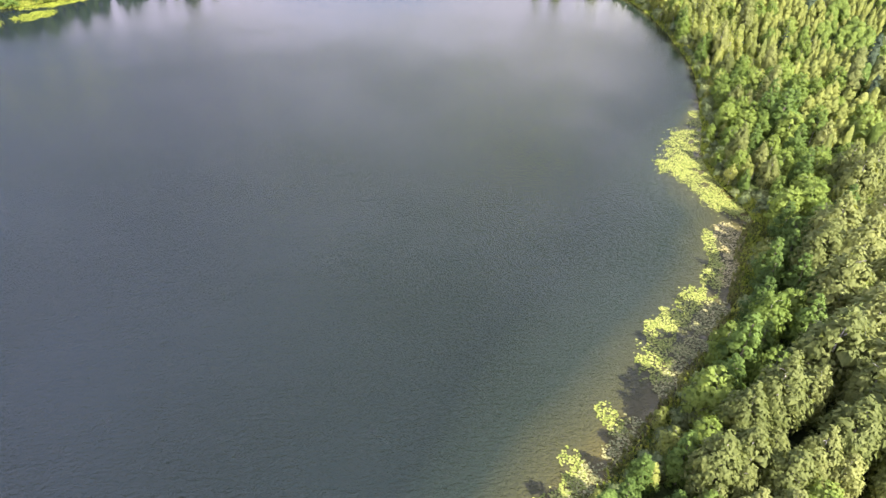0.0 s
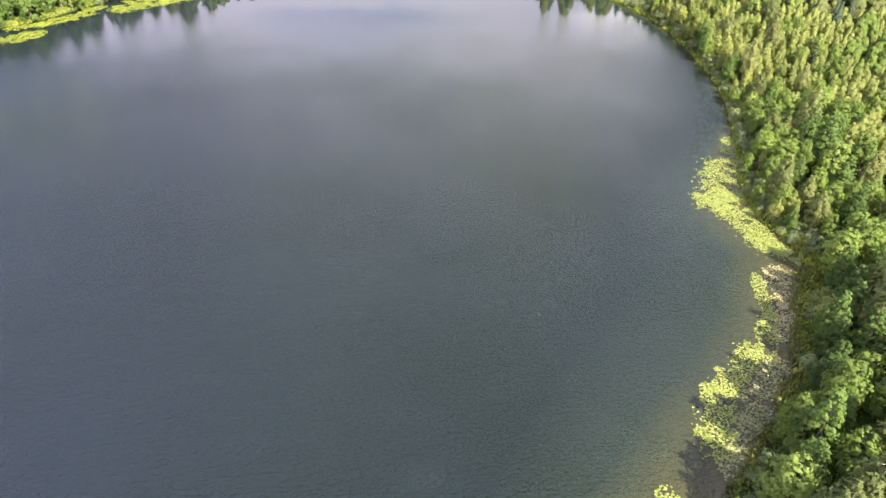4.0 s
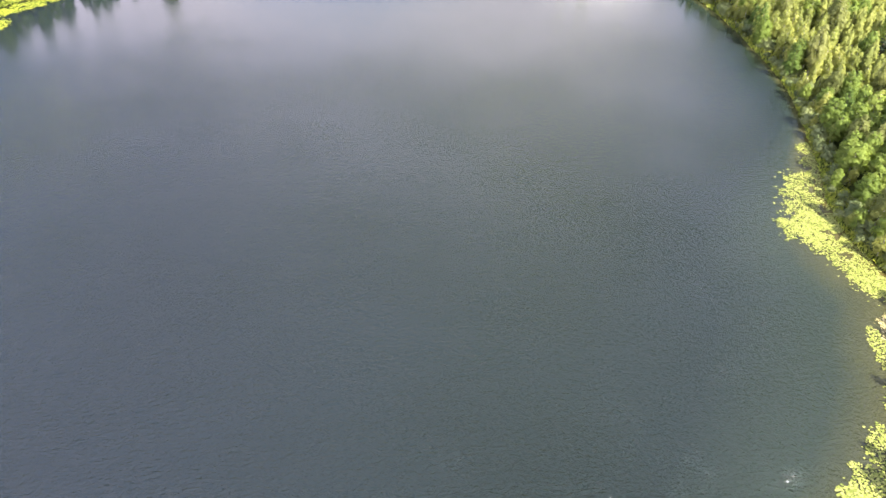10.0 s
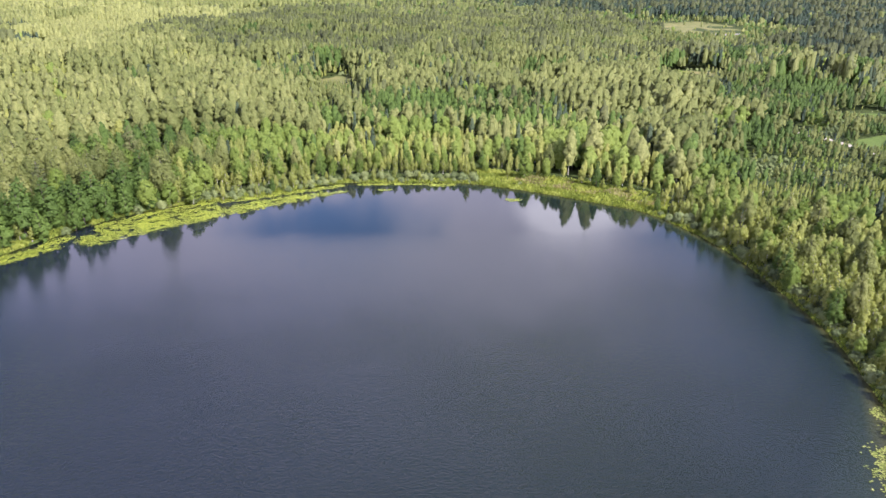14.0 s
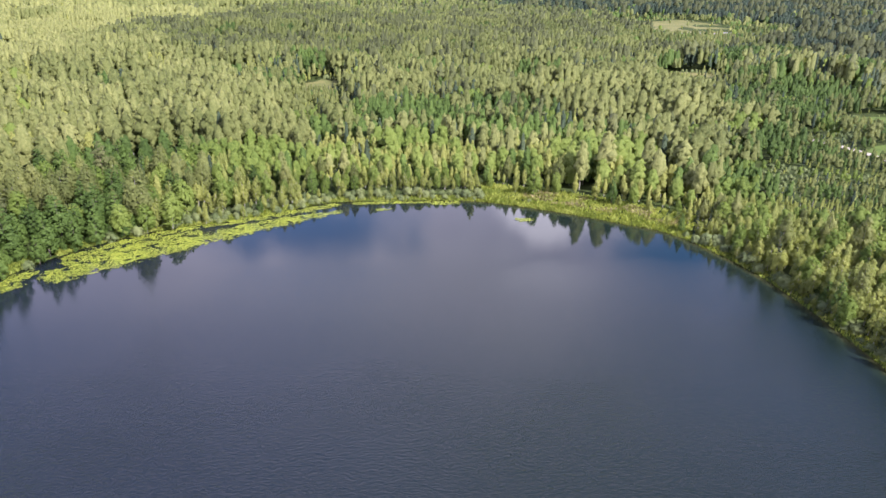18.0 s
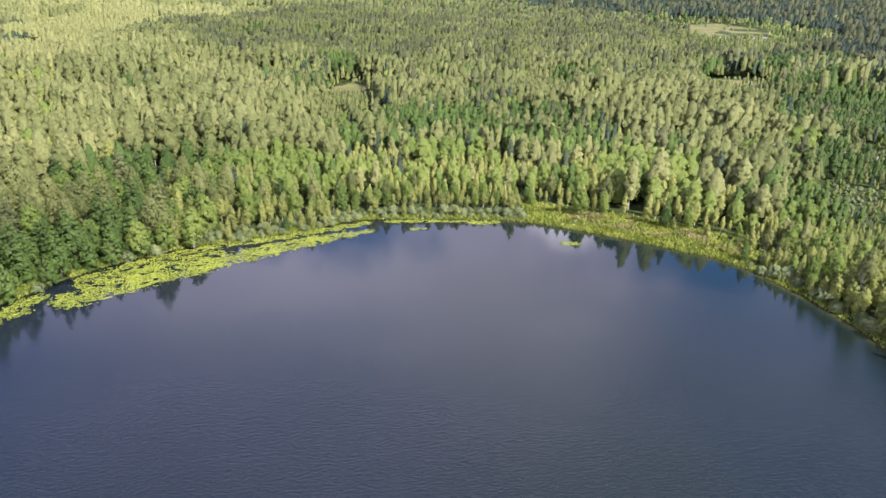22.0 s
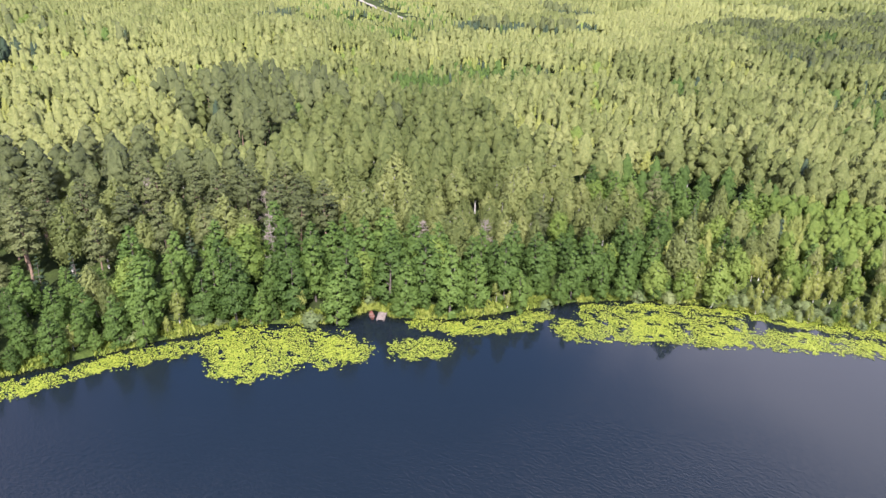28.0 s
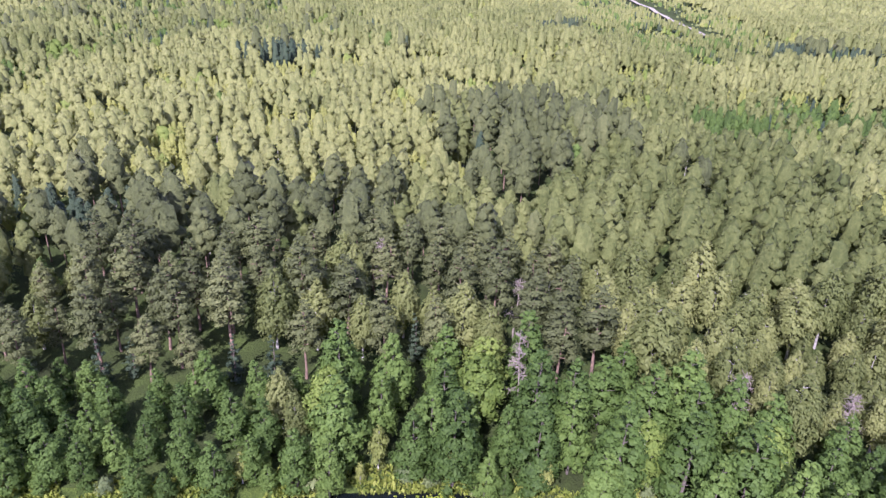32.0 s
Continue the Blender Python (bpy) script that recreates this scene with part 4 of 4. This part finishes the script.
    for k, kind in enumerate(KINDS):
        verts, tints, norms = [], [], []
        for near, far, sides, rings, lobes, leaves, grow in LOD:
            which = np.flatnonzero(~single & (s[:, 4] == k) & (s[:, 2] >= near) & (s[:, 2] < far))
            if not len(which):
                continue
            if kind in ("willow", "sapling"):
                leaves = leaves * 2 // 3
            grown = 0.98 if near < 200 else (0.95 if near < 400 else (1.05 if near < 800 else 1.7))
            shapes = [far_crown(kind, rng, sides, rings, lobes, leaves, LEAVES[kind][1] * grow) for _ in range(8)]
            for v in range(8):
                w = which[v::8]
                if not len(w):
                    continue
                a = rng.uniform(0, 2 * math.pi, len(w))
                sc = (s[w, 5] * s[w, 6] * rng.uniform(0.9, 1.2, len(w)) * grown)[:, None]
                p, nv = shapes[v]
                c, q = np.cos(a)[:, None], np.sin(a)[:, None]
                px = (p[:, 0] * c - p[:, 1] * q) * sc + s[w, 0][:, None]
                py = (p[:, 0] * q + p[:, 1] * c) * sc + s[w, 1][:, None]
                pz = p[:, 2] * s[w, 5][:, None] + z[w][:, None]
                verts.append(np.stack([px, py, pz], -1).reshape(-1, 3))
                norms.append(np.stack([nv[:, 0] * c - nv[:, 1] * q, nv[:, 0] * q + nv[:, 1] * c, np.broadcast_to(nv[:, 2], px.shape)], -1).reshape(-1, 3))
                base = np.array([q[6] for q in STANDS] + [0.0])[stands(s[w, 0], s[w, 1])]
                # sunlit patch on the north shore, put into the leaf tint
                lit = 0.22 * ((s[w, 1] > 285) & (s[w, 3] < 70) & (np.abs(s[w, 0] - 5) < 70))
                # tint also rises toward the far west, standing for sunlit, pale distance
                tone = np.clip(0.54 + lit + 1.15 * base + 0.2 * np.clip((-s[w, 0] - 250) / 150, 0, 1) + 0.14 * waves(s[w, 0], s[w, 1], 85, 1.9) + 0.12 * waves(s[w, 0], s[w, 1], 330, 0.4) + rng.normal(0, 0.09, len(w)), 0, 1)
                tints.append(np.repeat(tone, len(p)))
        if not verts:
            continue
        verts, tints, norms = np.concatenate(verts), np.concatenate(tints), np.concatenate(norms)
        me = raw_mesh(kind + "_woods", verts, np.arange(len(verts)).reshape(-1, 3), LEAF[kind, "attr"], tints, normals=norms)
        tagged(new({"willow": "low_scrub", "sapling": "young_birch_woods"}.get(kind, kind + "_woods"), me),
               {"alder": "dark green alder woods reaching to the distance", "birch": "olive green birch woods reaching to the distance", "pine": "dull green pine stands among the birches",
                "spruce": "scattered dark conical spruces in the woods", "sapling": "light green young birch growth in the woods", "aspen": "yellow-green aspen woods round the lake", "willow": "low willow scrub along banks and glades"}[kind],
               "woods", kind="stuff")
    # trunks of the woods that show through from the lake
    w = np.flatnonzero(~single & (s[:, 2] < 260) & (s[:, 4] != 5))
    for k in (0, 1, 2, 3, 4, 6):
        i = w[s[w, 4] == k]
        if not len(i):
            continue
        h = SHAPE[KINDS[k]][0]
        a = np.array([0, 2.09, 4.19])
        ring = np.stack([np.cos(a), np.sin(a), 0 * a], -1)
        low, high = ring * (0.013 * h), ring * 0.004 * h + np.array([0, 0, h * 0.72])
        p = np.concatenate([low, high])
        v = p[None] * s[i, 5][:, None, None] + np.stack([s[i, 0], s[i, 1], z[i]], -1)[:, None]
        f = np.array([(0, 1, 4, 3), (1, 2, 5, 4), (2, 0, 3, 5)])[None] + 6 * np.arange(len(i))[:, None, None]
        tagged(new(KINDS[k] + "_trunks", raw_mesh("trunks", v.reshape(-1, 3), f.reshape(-1, 4), BARK[KINDS[k]])),
               "bare " + KINDS[k] + " trunks inside the woods", "trunks", kind="stuff")


# ---- glades, tracks, far river ----
def sheet(name, label, category, cx, cy, rx, ry, turn, z, mat, ragged=0.12):
    n = 40
    a = np.arange(n) * 2 * math.pi / n
    r = 1 + ragged * np.sin(3 * a + cx) + ragged * 0.6 * np.sin(7 * a + cy)
    c, s = math.cos(radians(turn)), math.sin(radians(turn))
    verts, faces = [], []
    for ring in (0.25, 0.6, 1.0):
        u, v = rx * r * np.cos(a) * ring, ry * r * np.sin(a) * ring
        x, y = cx + u * c - v * s, cy + u * s + v * c
        verts.append(np.stack([x, y, ground_height(x, y) + z], -1))
    for k in range(2):
        for i in range(n):
            j = (i + 1) % n
            faces.append((k * n + i, (k + 1) * n + i, (k + 1) * n + j, k * n + j))
    verts = np.concatenate(verts)
    me = bpy.data.meshes.new(name)
    me.from_pydata([tuple(v) for v in verts], [], faces + [tuple(range(n))])
    me.materials.append(mat)
    return tagged(new(name, me), label, category, kind="structure")


def strip(name, label, line, width, lift, mat):
    pts = []
    for a, b in zip(line, line[1:]):
        for k in np.linspace(0, 1, 12, endpoint=False):
            pts.append(np.array(a) + (np.array(b) - np.array(a)) * k)
    pts = np.array(pts + [np.array(line[-1])], float)
    way = np.gradient(pts, axis=0)
    side = np.stack([-way[:, 1], way[:, 0]], -1)
    side /= np.linalg.norm(side, axis=1, keepdims=True)
    rows = []
    for o in (-0.5, -0.17, 0.17, 0.5):
        q = pts + side * width * o * (1 + 0.12 * np.sin(np.arange(len(pts)) * 1.7 + o * 5))[:, None]
        rows.append(np.stack([q[:, 0], q[:, 1], ground_height(q[:, 0], q[:, 1]) + lift], -1))
    n = len(pts)
    faces = [(k * n + i, k * n + i + 1, (k + 1) * n + i + 1, (k + 1) * n + i) for k in range(3) for i in range(n - 1)]
    return tagged(new(name, raw_mesh(name, np.concatenate(rows), faces, mat)), label, "track", kind="structure")


def build_clearings():
    names = ("dry brown grass of a small forest glade", "pale grass of a cut strip between woods", "wide yellowish river meadow far off", "green meadow beside the sandy track",
             "rough grass beside the sandy track", "light green clearing between young stands")
    for n, (cx, cy, rx, ry, turn) in enumerate(GLADES):
        sheet("meadow", names[n], "meadow", cx, cy, rx * 1.1, ry * 1.1, turn, 0.25, MEADOW if n < 3 else GREEN_MEADOW)
    strip("channel", "narrow dark channel cut into the reedy bank", ((54.5, 118.4), (60, 118.7), (66, 119.4)), 1.0, 0.22, WATER)
    strip("track", "pale sandy forest track", TRACKS[0], 5.0, 0.5, TRACK)
    strip("track", "pale straight track through the western woods", TRACKS[1], 5.0, 2.5, TRACK)
    sheet("river", "bright bend of a far river in the meadow", "river", 412, 952, 11, 34, -20, 2.0, WATER)
    strip("river_bend", "thin winding stream in the river meadow", ((300, 900), (330, 915), (345, 900), (372, 912), (400, 905)), 5.0, 2.0, WATER)


# ---- water plants ----
def pads(name, label, arms, mat, seed, fill=0.30, step=0.27):
    """Floating leaves gathered along a few arms (x0, y0, x1, y1, radius), with ragged edges and open holes."""
    rng = np.random.default_rng(seed)
    pts = []
    for x0, y0, x1, y1, r in arms:
        lx, hx, ly, hy = min(x0, x1) - r - 1, max(x0, x1) + r + 1, min(y0, y1) - r - 1, max(y0, y1) + r + 1
        x, y = scatter(lx, hx, ly, hy, step, rng)
        a, b = np.array([x0, y0], float), np.array([x1, y1], float)
        p = np.stack([x, y], -1)
        s = np.clip(((p - a) @ (b - a)) / ((b - a) @ (b - a) + 1e-9), 0, 1)[:, None]
        dist = np.linalg.norm(a + s * (b - a) - p, axis=1) / r
        edge = 0.84 + 0.22 * waves(x, y, 5.5, seed) + 0.16 * waves(x, y, 2.1, seed + 1)
        hole = (waves(x, y, 7.0, seed + 2.5) + 0.6 * waves(x, y, 2.6, seed + 4) > 1.15 - fill) & (dist > 0.0)
        keep = (dist < edge) & ~hole & (rng.uniform(0, 1, len(x)) < 0.80)
        stray = (dist < 1.12) & (rng.uniform(0, 1, len(x)) < 0.05)
        pts.append(p[keep | stray])
    p = np.concatenate(pts)
    d = inland(p)
    p = p[d < -0.2]
    n, k = len(p), 7
    r = rng.uniform(0.16, 0.30, n) * step / 0.36
    a = rng.uniform(0, 6.28, n)[:, None] + np.arange(k) * 2 * math.pi / k
    rr = r[:, None] * np.where(np.arange(k) == 0, 0.55, 1.0)
    tilt = rng.normal(0, 0.10, (n, 2))
    x, y = rr * np.cos(a), rr * np.sin(a) * 0.9
    z = 0.05 + rng.uniform(0, 0.05, n)[:, None] + np.maximum(x * tilt[:, :1] + y * tilt[:, 1:], -0.03)
    verts = np.stack([x + p[:, :1], y + p[:, 1:], z], -1).reshape(-1, 3)
    tagged(new(name, raw_mesh(name, verts, np.arange(n * k).reshape(-1, k), mat)), label, "lily pads", kind="stuff")


def build_lilies():
    L = "bright yellow-green lily pads floating on dark water"
    pads("lily_bed", L + " along the wooded bank", ((-201, 128, -196, 141, 3.4), (-196, 141, -188, 151, 3.6), (-188, 151, -182, 164, 3.4), (-182, 164, -179, 177, 3.0), (-179, 177, -173, 190, 3.4)), PAD, 1, 0.15)
    pads("lily_bed", L + " in a broad bay", ((-170, 196, -158, 194, 5.0), (-168, 201, -156, 200, 6.0), (-160, 208, -150, 209, 5.6), (-152, 213, -147, 213, 4.6), (-163, 193, -160, 191, 3.5)), PAD, 2, 0.2)
    pads("lily_island", "round island of " + L, ((-139.5, 221, -136, 225.5, 4.4),), PAD, 3, 0.0)
    pads("lily_bed", L + " close to the alders", ((-145, 230, -137, 235, 2.6), (-137, 235, -128, 246, 3.6), (-129, 250, -126, 253, 2.5)), PAD, 4, 0.2)
    pads("lily_bed", L + " in a long drift", ((-118, 252, -105, 263, 5.0), (-105, 263, -92, 273, 5.0), (-92, 273, -78, 283, 4.6), (-78, 283, -66, 291, 4.4), (-66, 291, -56, 296, 3.2), (-53, 297, -50, 299, 1.6),
                                                 (-119, 260, -106, 270, 3.0), (-108, 270, -92, 281, 2.6), (-121, 263, -110, 274, 2.0), (-110, 275, -96, 284, 2.2), (-96, 284, -82, 290.5, 2.2), (-82, 290, -66, 299, 2.6), (-64, 299, -52, 305.5, 2.2)), PAD, 5, 0.36)
    pads("lily_bed", L + " below the north bank", ((-45, 307, -30, 308, 1.6), (-30, 308, -18, 308.5, 1.3), (-18, 307, -11, 307.5, 2.2)), PAD, 6, 0.2)
    pads("lily_island", "small oval island of lily pads", ((-37, 300.6, -33.5, 300.9, 1.1),), PAD, 7, 0.0)
    pads("lily_island", "small pale oval island of lily pads", ((8.6, 290.3, 12.0, 290.0, 1.7),), PAD, 8, 0.0)
    pads("lily_bed", "ragged yellow-green lily pads off the east bank", ((63, 166, 61, 158, 2.6), (57, 152, 53, 141, 6.0), (54, 140, 50, 139, 4.6), (54, 135, 57, 124, 4.6), (55, 126, 60, 121.5, 3.2)), EASTPAD, 9, 0.42, 0.28)
    pads("faded_lily_bed", "faded pinkish lily pads beside the narrow channel", ((54.5, 115, 54, 108, 3.2), (53.5, 106, 50, 99, 2.2)), OLDPAD, 10, 0.0, 0.28)
    pads("lily_bed", "yellow-green lily pads in shallow brown water", ((50.5, 114, 49.5, 104, 1.4), (49, 103, 45, 95, 2.0), (43, 95, 36, 87, 2.6), (35, 86, 32, 77, 3.0)), EASTPAD, 11, 0.42, 0.28)
    pads("faded_lily_bed", "greyish faded lily pads along the muddy edge", ((46, 92, 38, 81, 2.4), (38, 80, 33, 73, 2.4), (27, 66, 23, 60, 2.4), (20, 57, 14, 50, 3.0)), SHADEPAD, 12, 0.3, 0.29)
    pads("lily_bed", "small clump of yellow-green lily pads", ((23.2, 69, 24.6, 66.4, 1.7),), EASTPAD, 13, 0.0, 0.28)
    pads("lily_bed", "clump of yellow-green lily pads at the brown shore", ((17.5, 60.5, 17, 55, 2.0), (15, 54, 8, 48, 2.2)), EASTPAD, 14, 0.2, 0.28)


def reeds(name, label, inside, count, low, high, size, mat, seed):
    """Upright blades along the bank."""
    rng = np.random.default_rng(seed)
    x, y, d = along_bank(inside, count, low, high, rng)
    n = len(x)
    z = np.maximum(ground_height(x, y, d), -0.1)
    a = rng.uniform(0, 6.28, n)
    h = size * rng.uniform(0.6, 1.4, n)
    w = 0.30 * size * rng.uniform(0.6, 1.3, n)
    lean = rng.normal(0, 0.35, (n, 2)) * h[:, None]
    u = np.stack([np.cos(a) * w, np.sin(a) * w, 0 * a], -1)
    base, tip = np.stack([x, y, z], -1), np.stack([x + lean[:, 0], y + lean[:, 1], z + h], -1)
    mid = (base + tip) / 2 + np.stack([0 * a, 0 * a, 0.15 * h], -1)
    verts = np.stack([base, mid + u, tip, mid - u], 1).reshape(-1, 3)
    tone = np.clip(0.5 + 0.3 * waves(x, y, 14, seed) + rng.normal(0, 0.2, n), 0, 1)
    tagged(new(name, raw_mesh(name, verts, np.arange(4 * n).reshape(-1, 4), mat, np.repeat(tone, 4))), label, "reeds", kind="stuff")


def build_bank():
    """Low grassy ground between the water and the trees."""
    rows = []
    for d in (-0.2, 0.6, 2.5, 5.0):
        p = LOOP + SIDE * d
        rows.append(np.stack([p[:, 0], p[:, 1], ground_height(p[:, 0], p[:, 1]) + (0.05 if d < 5 else -0.1)], -1))
    n = len(LOOP)
    f = [(k * n + i, (k + 1) * n + i, (k + 1) * n + (i + 1) % n, k * n + (i + 1) % n) for k in range(3) for i in range(n)]
    tagged(new("grassy_bank", raw_mesh("grassy_bank", np.concatenate(rows), f, BANK, smooth=True)), "low grassy bank round the lake", "bank", kind="structure")


def build_reeds():
    reeds("sedge_fringe", "bright green sedge along the wooded west bank", lambda x, y, d: (x < -112) & (y > 110) & (waves(x, y, 15, 2.2) > -0.5), 42000, -0.8, 4.5, 0.8, SEDGE, 1)
    reeds("sedge_fringe", "bright green sedge along the north bank", lambda x, y, d: (y > 262) & (x > -116) & (x < 25), 26000, -0.6, 3.0, 0.8, SEDGE, 2)
    reeds("sedge_marsh", "yellowish sedge marsh on the north-east shore", lambda x, y, d: (y > 250) & (x > 0), 90000, -0.8, 17.0, 0.95, SEDGE, 3)
    reeds("dry_reed_bed", "straw-coloured reeds behind the sedge", lambda x, y, d: (y > 278) & (x > 12) & (waves(x, y, 16, 1.0) > 0.0), 50000, 5.0, 14.0, 1.0, DRYREED, 4)
    reeds("sedge_fringe", "olive sedge along the east bank", lambda x, y, d: (x > 10) & (y < 262), 26000, -0.5, 4.0, 0.8, SEDGE, 5)
    reeds("dry_reed_bed", "olive reeds along the shaded east shore", lambda x, y, d: (x > 10) & (y < 122) & (waves(x, y, 12, 2.0) > -0.3), 22000, -0.6, 5.5, 0.9, OLIVE_REED, 6)
    reeds("reed_bed", "thin olive reeds standing in the eastern shallows", lambda x, y, d: (x > 10) & (y < 117) & (waves(x, y, 9, 1.4) > -0.5), 14000, -1.6, 0.5, 0.75, OLIVE_REED, 7)


# ---- jetty, boat, dead trees ----
WOOD = bark_material("weathered planks", (0.11, 0.088, 0.075), (0.24, 0.195, 0.17), 3.0, 1.0)
RUST = bark_material("red-brown boat paint", (0.09, 0.034, 0.024), (0.18, 0.068, 0.045), 3.0, 1.0)


def box(bm, size, m):
    made = bmesh.ops.create_cube(bm, size=1.0)
    bmesh.ops.transform(bm, matrix=m @ Matrix.Diagonal((*size, 1)), verts=made["verts"])


def build_jetty():
    """Small plank jetty on posts, from the bank out over the water."""
    top = new("jetty")
    top.matrix_basis = pose(-152.6, 226.6, 0, 0, 0, 35)
    for k in range(12):
        bm = bmesh.new()
        box(bm, (1.9 + 0.06 * math.sin(k * 2.3), 0.24, 0.06), pose(0.03 * math.sin(k * 1.7), -1.6 + k * 0.29, 0.52, 0.6 * math.sin(k), 0, 0.8 * math.sin(k * 3.1)))
        bmesh.ops.bevel(bm, geom=bm.edges[:], offset=0.012, segments=1, affect="EDGES")
        part("plank", bm, WOOD, top)
    for x in (-0.75, 0.75):
        bm = bmesh.new()
        box(bm, (0.12, 3.6, 0.14), pose(x, 0, 0.41))
        part("beam", bm, WOOD, top)
        for y in (-1.5, 0.0, 1.5):
            v, f = tube([(x, y, -1.2), (x * 1.02, y, 0.1), (x, y + 0.02, 0.75 if y < -1 else 0.46)], [0.08, 0.08, 0.075], 8)
            part("post", raw_mesh("post", v, f, WOOD, smooth=True), WOOD, top)
    tagged(top, "small weathered plank jetty at the wooded bank", "jetty")


def build_boat():
    """Open flat-bottomed rowing boat, drawn up beside the jetty."""
    top = new("rowing_boat")
    top.matrix_basis = pose(-154.6, 225.4, 0.05, 0, 3, 52)
    n, length = 9, 3.4
    outer, inner = [], []
    for i in range(n):
        s = i / (n - 1)
        half = 0.62 * math.sin(math.pi * (0.14 + 0.80 * s)) ** 0.7
        y, rise = (s - 0.5) * length, 0.16 * (2 * s - 1) ** 2
        for ring, inset in ((outer, 0.0), (inner, 0.05)):
            w = half - inset
            ring.append([(-w, y, 0.45 + rise), (-w * 0.75, y, 0.02 + rise + inset), (w * 0.75, y, 0.02 + rise + inset), (w, y, 0.45 + rise)])
    verts = np.array(outer + inner).reshape(-1, 3)
    faces = []
    for side in range(2):
        for i in range(n - 1):
            for k in range(3):
                a = (side * n + i) * 4 + k
                faces.append((a, a + 1, a + 5, a + 4) if side else (a + 4, a + 5, a + 1, a))
    for i in range(n - 1):
        for k in (0, 3):
            faces.append((i * 4 + k, (i + 1) * 4 + k, (n + i + 1) * 4 + k, (n + i) * 4 + k))
    for i in (0, n - 1):
        for k in range(3):
            faces.append((i * 4 + k, i * 4 + k + 1, (n + i) * 4 + k + 1, (n + i) * 4 + k))
        faces.append((i * 4, i * 4 + 1, i * 4 + 2, i * 4 + 3))
    part("hull", raw_mesh("hull", verts, faces, RUST), RUST, top)
    for y in (-0.7, 0.5):
        bm = bmesh.new()
        box(bm, (1.0, 0.24, 0.035), pose(0, y, 0.33))
        part("thwart", bm, WOOD, top)
    tagged(top, "rust-brown wooden rowing boat beside the jetty", "boat")


def build_dead_trees():
    """Bare grey trees with broken limbs."""
    rng = np.random.default_rng(21)
    for x, y, tall, lean in ((-180.5, 219.5, 19.0, 3), (-177.5, 220.5, 11.0, -16), (-203.0, 233.0, 15.0, 3), (-163.0, 251.0, 12.0, -6), (-152.0, 262.0, 12.5, 5), (-226.0, 214.0, 15.5, 2)):
        top = new("dead_tree")
        top.matrix_basis = pose(x, y, float(ground_height(x, y)[0]), lean, lean * 0.6, rng.uniform(0, 360))
        zs = np.linspace(-0.4, tall, 7)
        path = np.stack([rng.normal(0, 0.08, 7), rng.normal(0, 0.08, 7), zs], -1)
        v, f = tube(path, np.linspace(0.22, 0.04, 7), 7)
        part("trunk", raw_mesh("trunk", v, f, BARK["dead"], smooth=True), BARK["dead"], top)
        for k in range(38):
            hgt = tall * rng.uniform(0.35, 0.98)
            a, reach = k * 2.399, rng.uniform(1.4, 3.6) * (1.25 - hgt / tall)
            reach = max(0.6, reach)
            p0 = np.array([0, 0, hgt])
            p2 = p0 + np.array([math.cos(a) * reach, math.sin(a) * reach, rng.uniform(-0.1, 0.45) * reach])
            p1 = (p0 + p2) / 2 + rng.normal(0, 0.1, 3)
            pieces = [tube([p0, p1, p2], [0.08, 0.055, 0.025], 4)]
            for _ in range(7):
                g = p0 + (p2 - p0) * rng.uniform(0.35, 0.95)
                e = g + rng.normal(0, 0.45, 3) + (p2 - p0) * 0.15
                pieces.append(tube([g, (g + e) / 2 + rng.normal(0, 0.05, 3), e], [0.045, 0.035, 0.02], 3))
            bv, bf = join(pieces)
            part("branch", raw_mesh("branch", bv, bf, BARK["dead"]), BARK["dead"], top)
        tagged(top, "bare grey dead tree with broken branches among pines", "tree", "dead trees in the wood")


build_jetty()
build_boat()
build_dead_trees()
build_bank()
plant()
build_clearings()
build_lilies()
build_reeds()
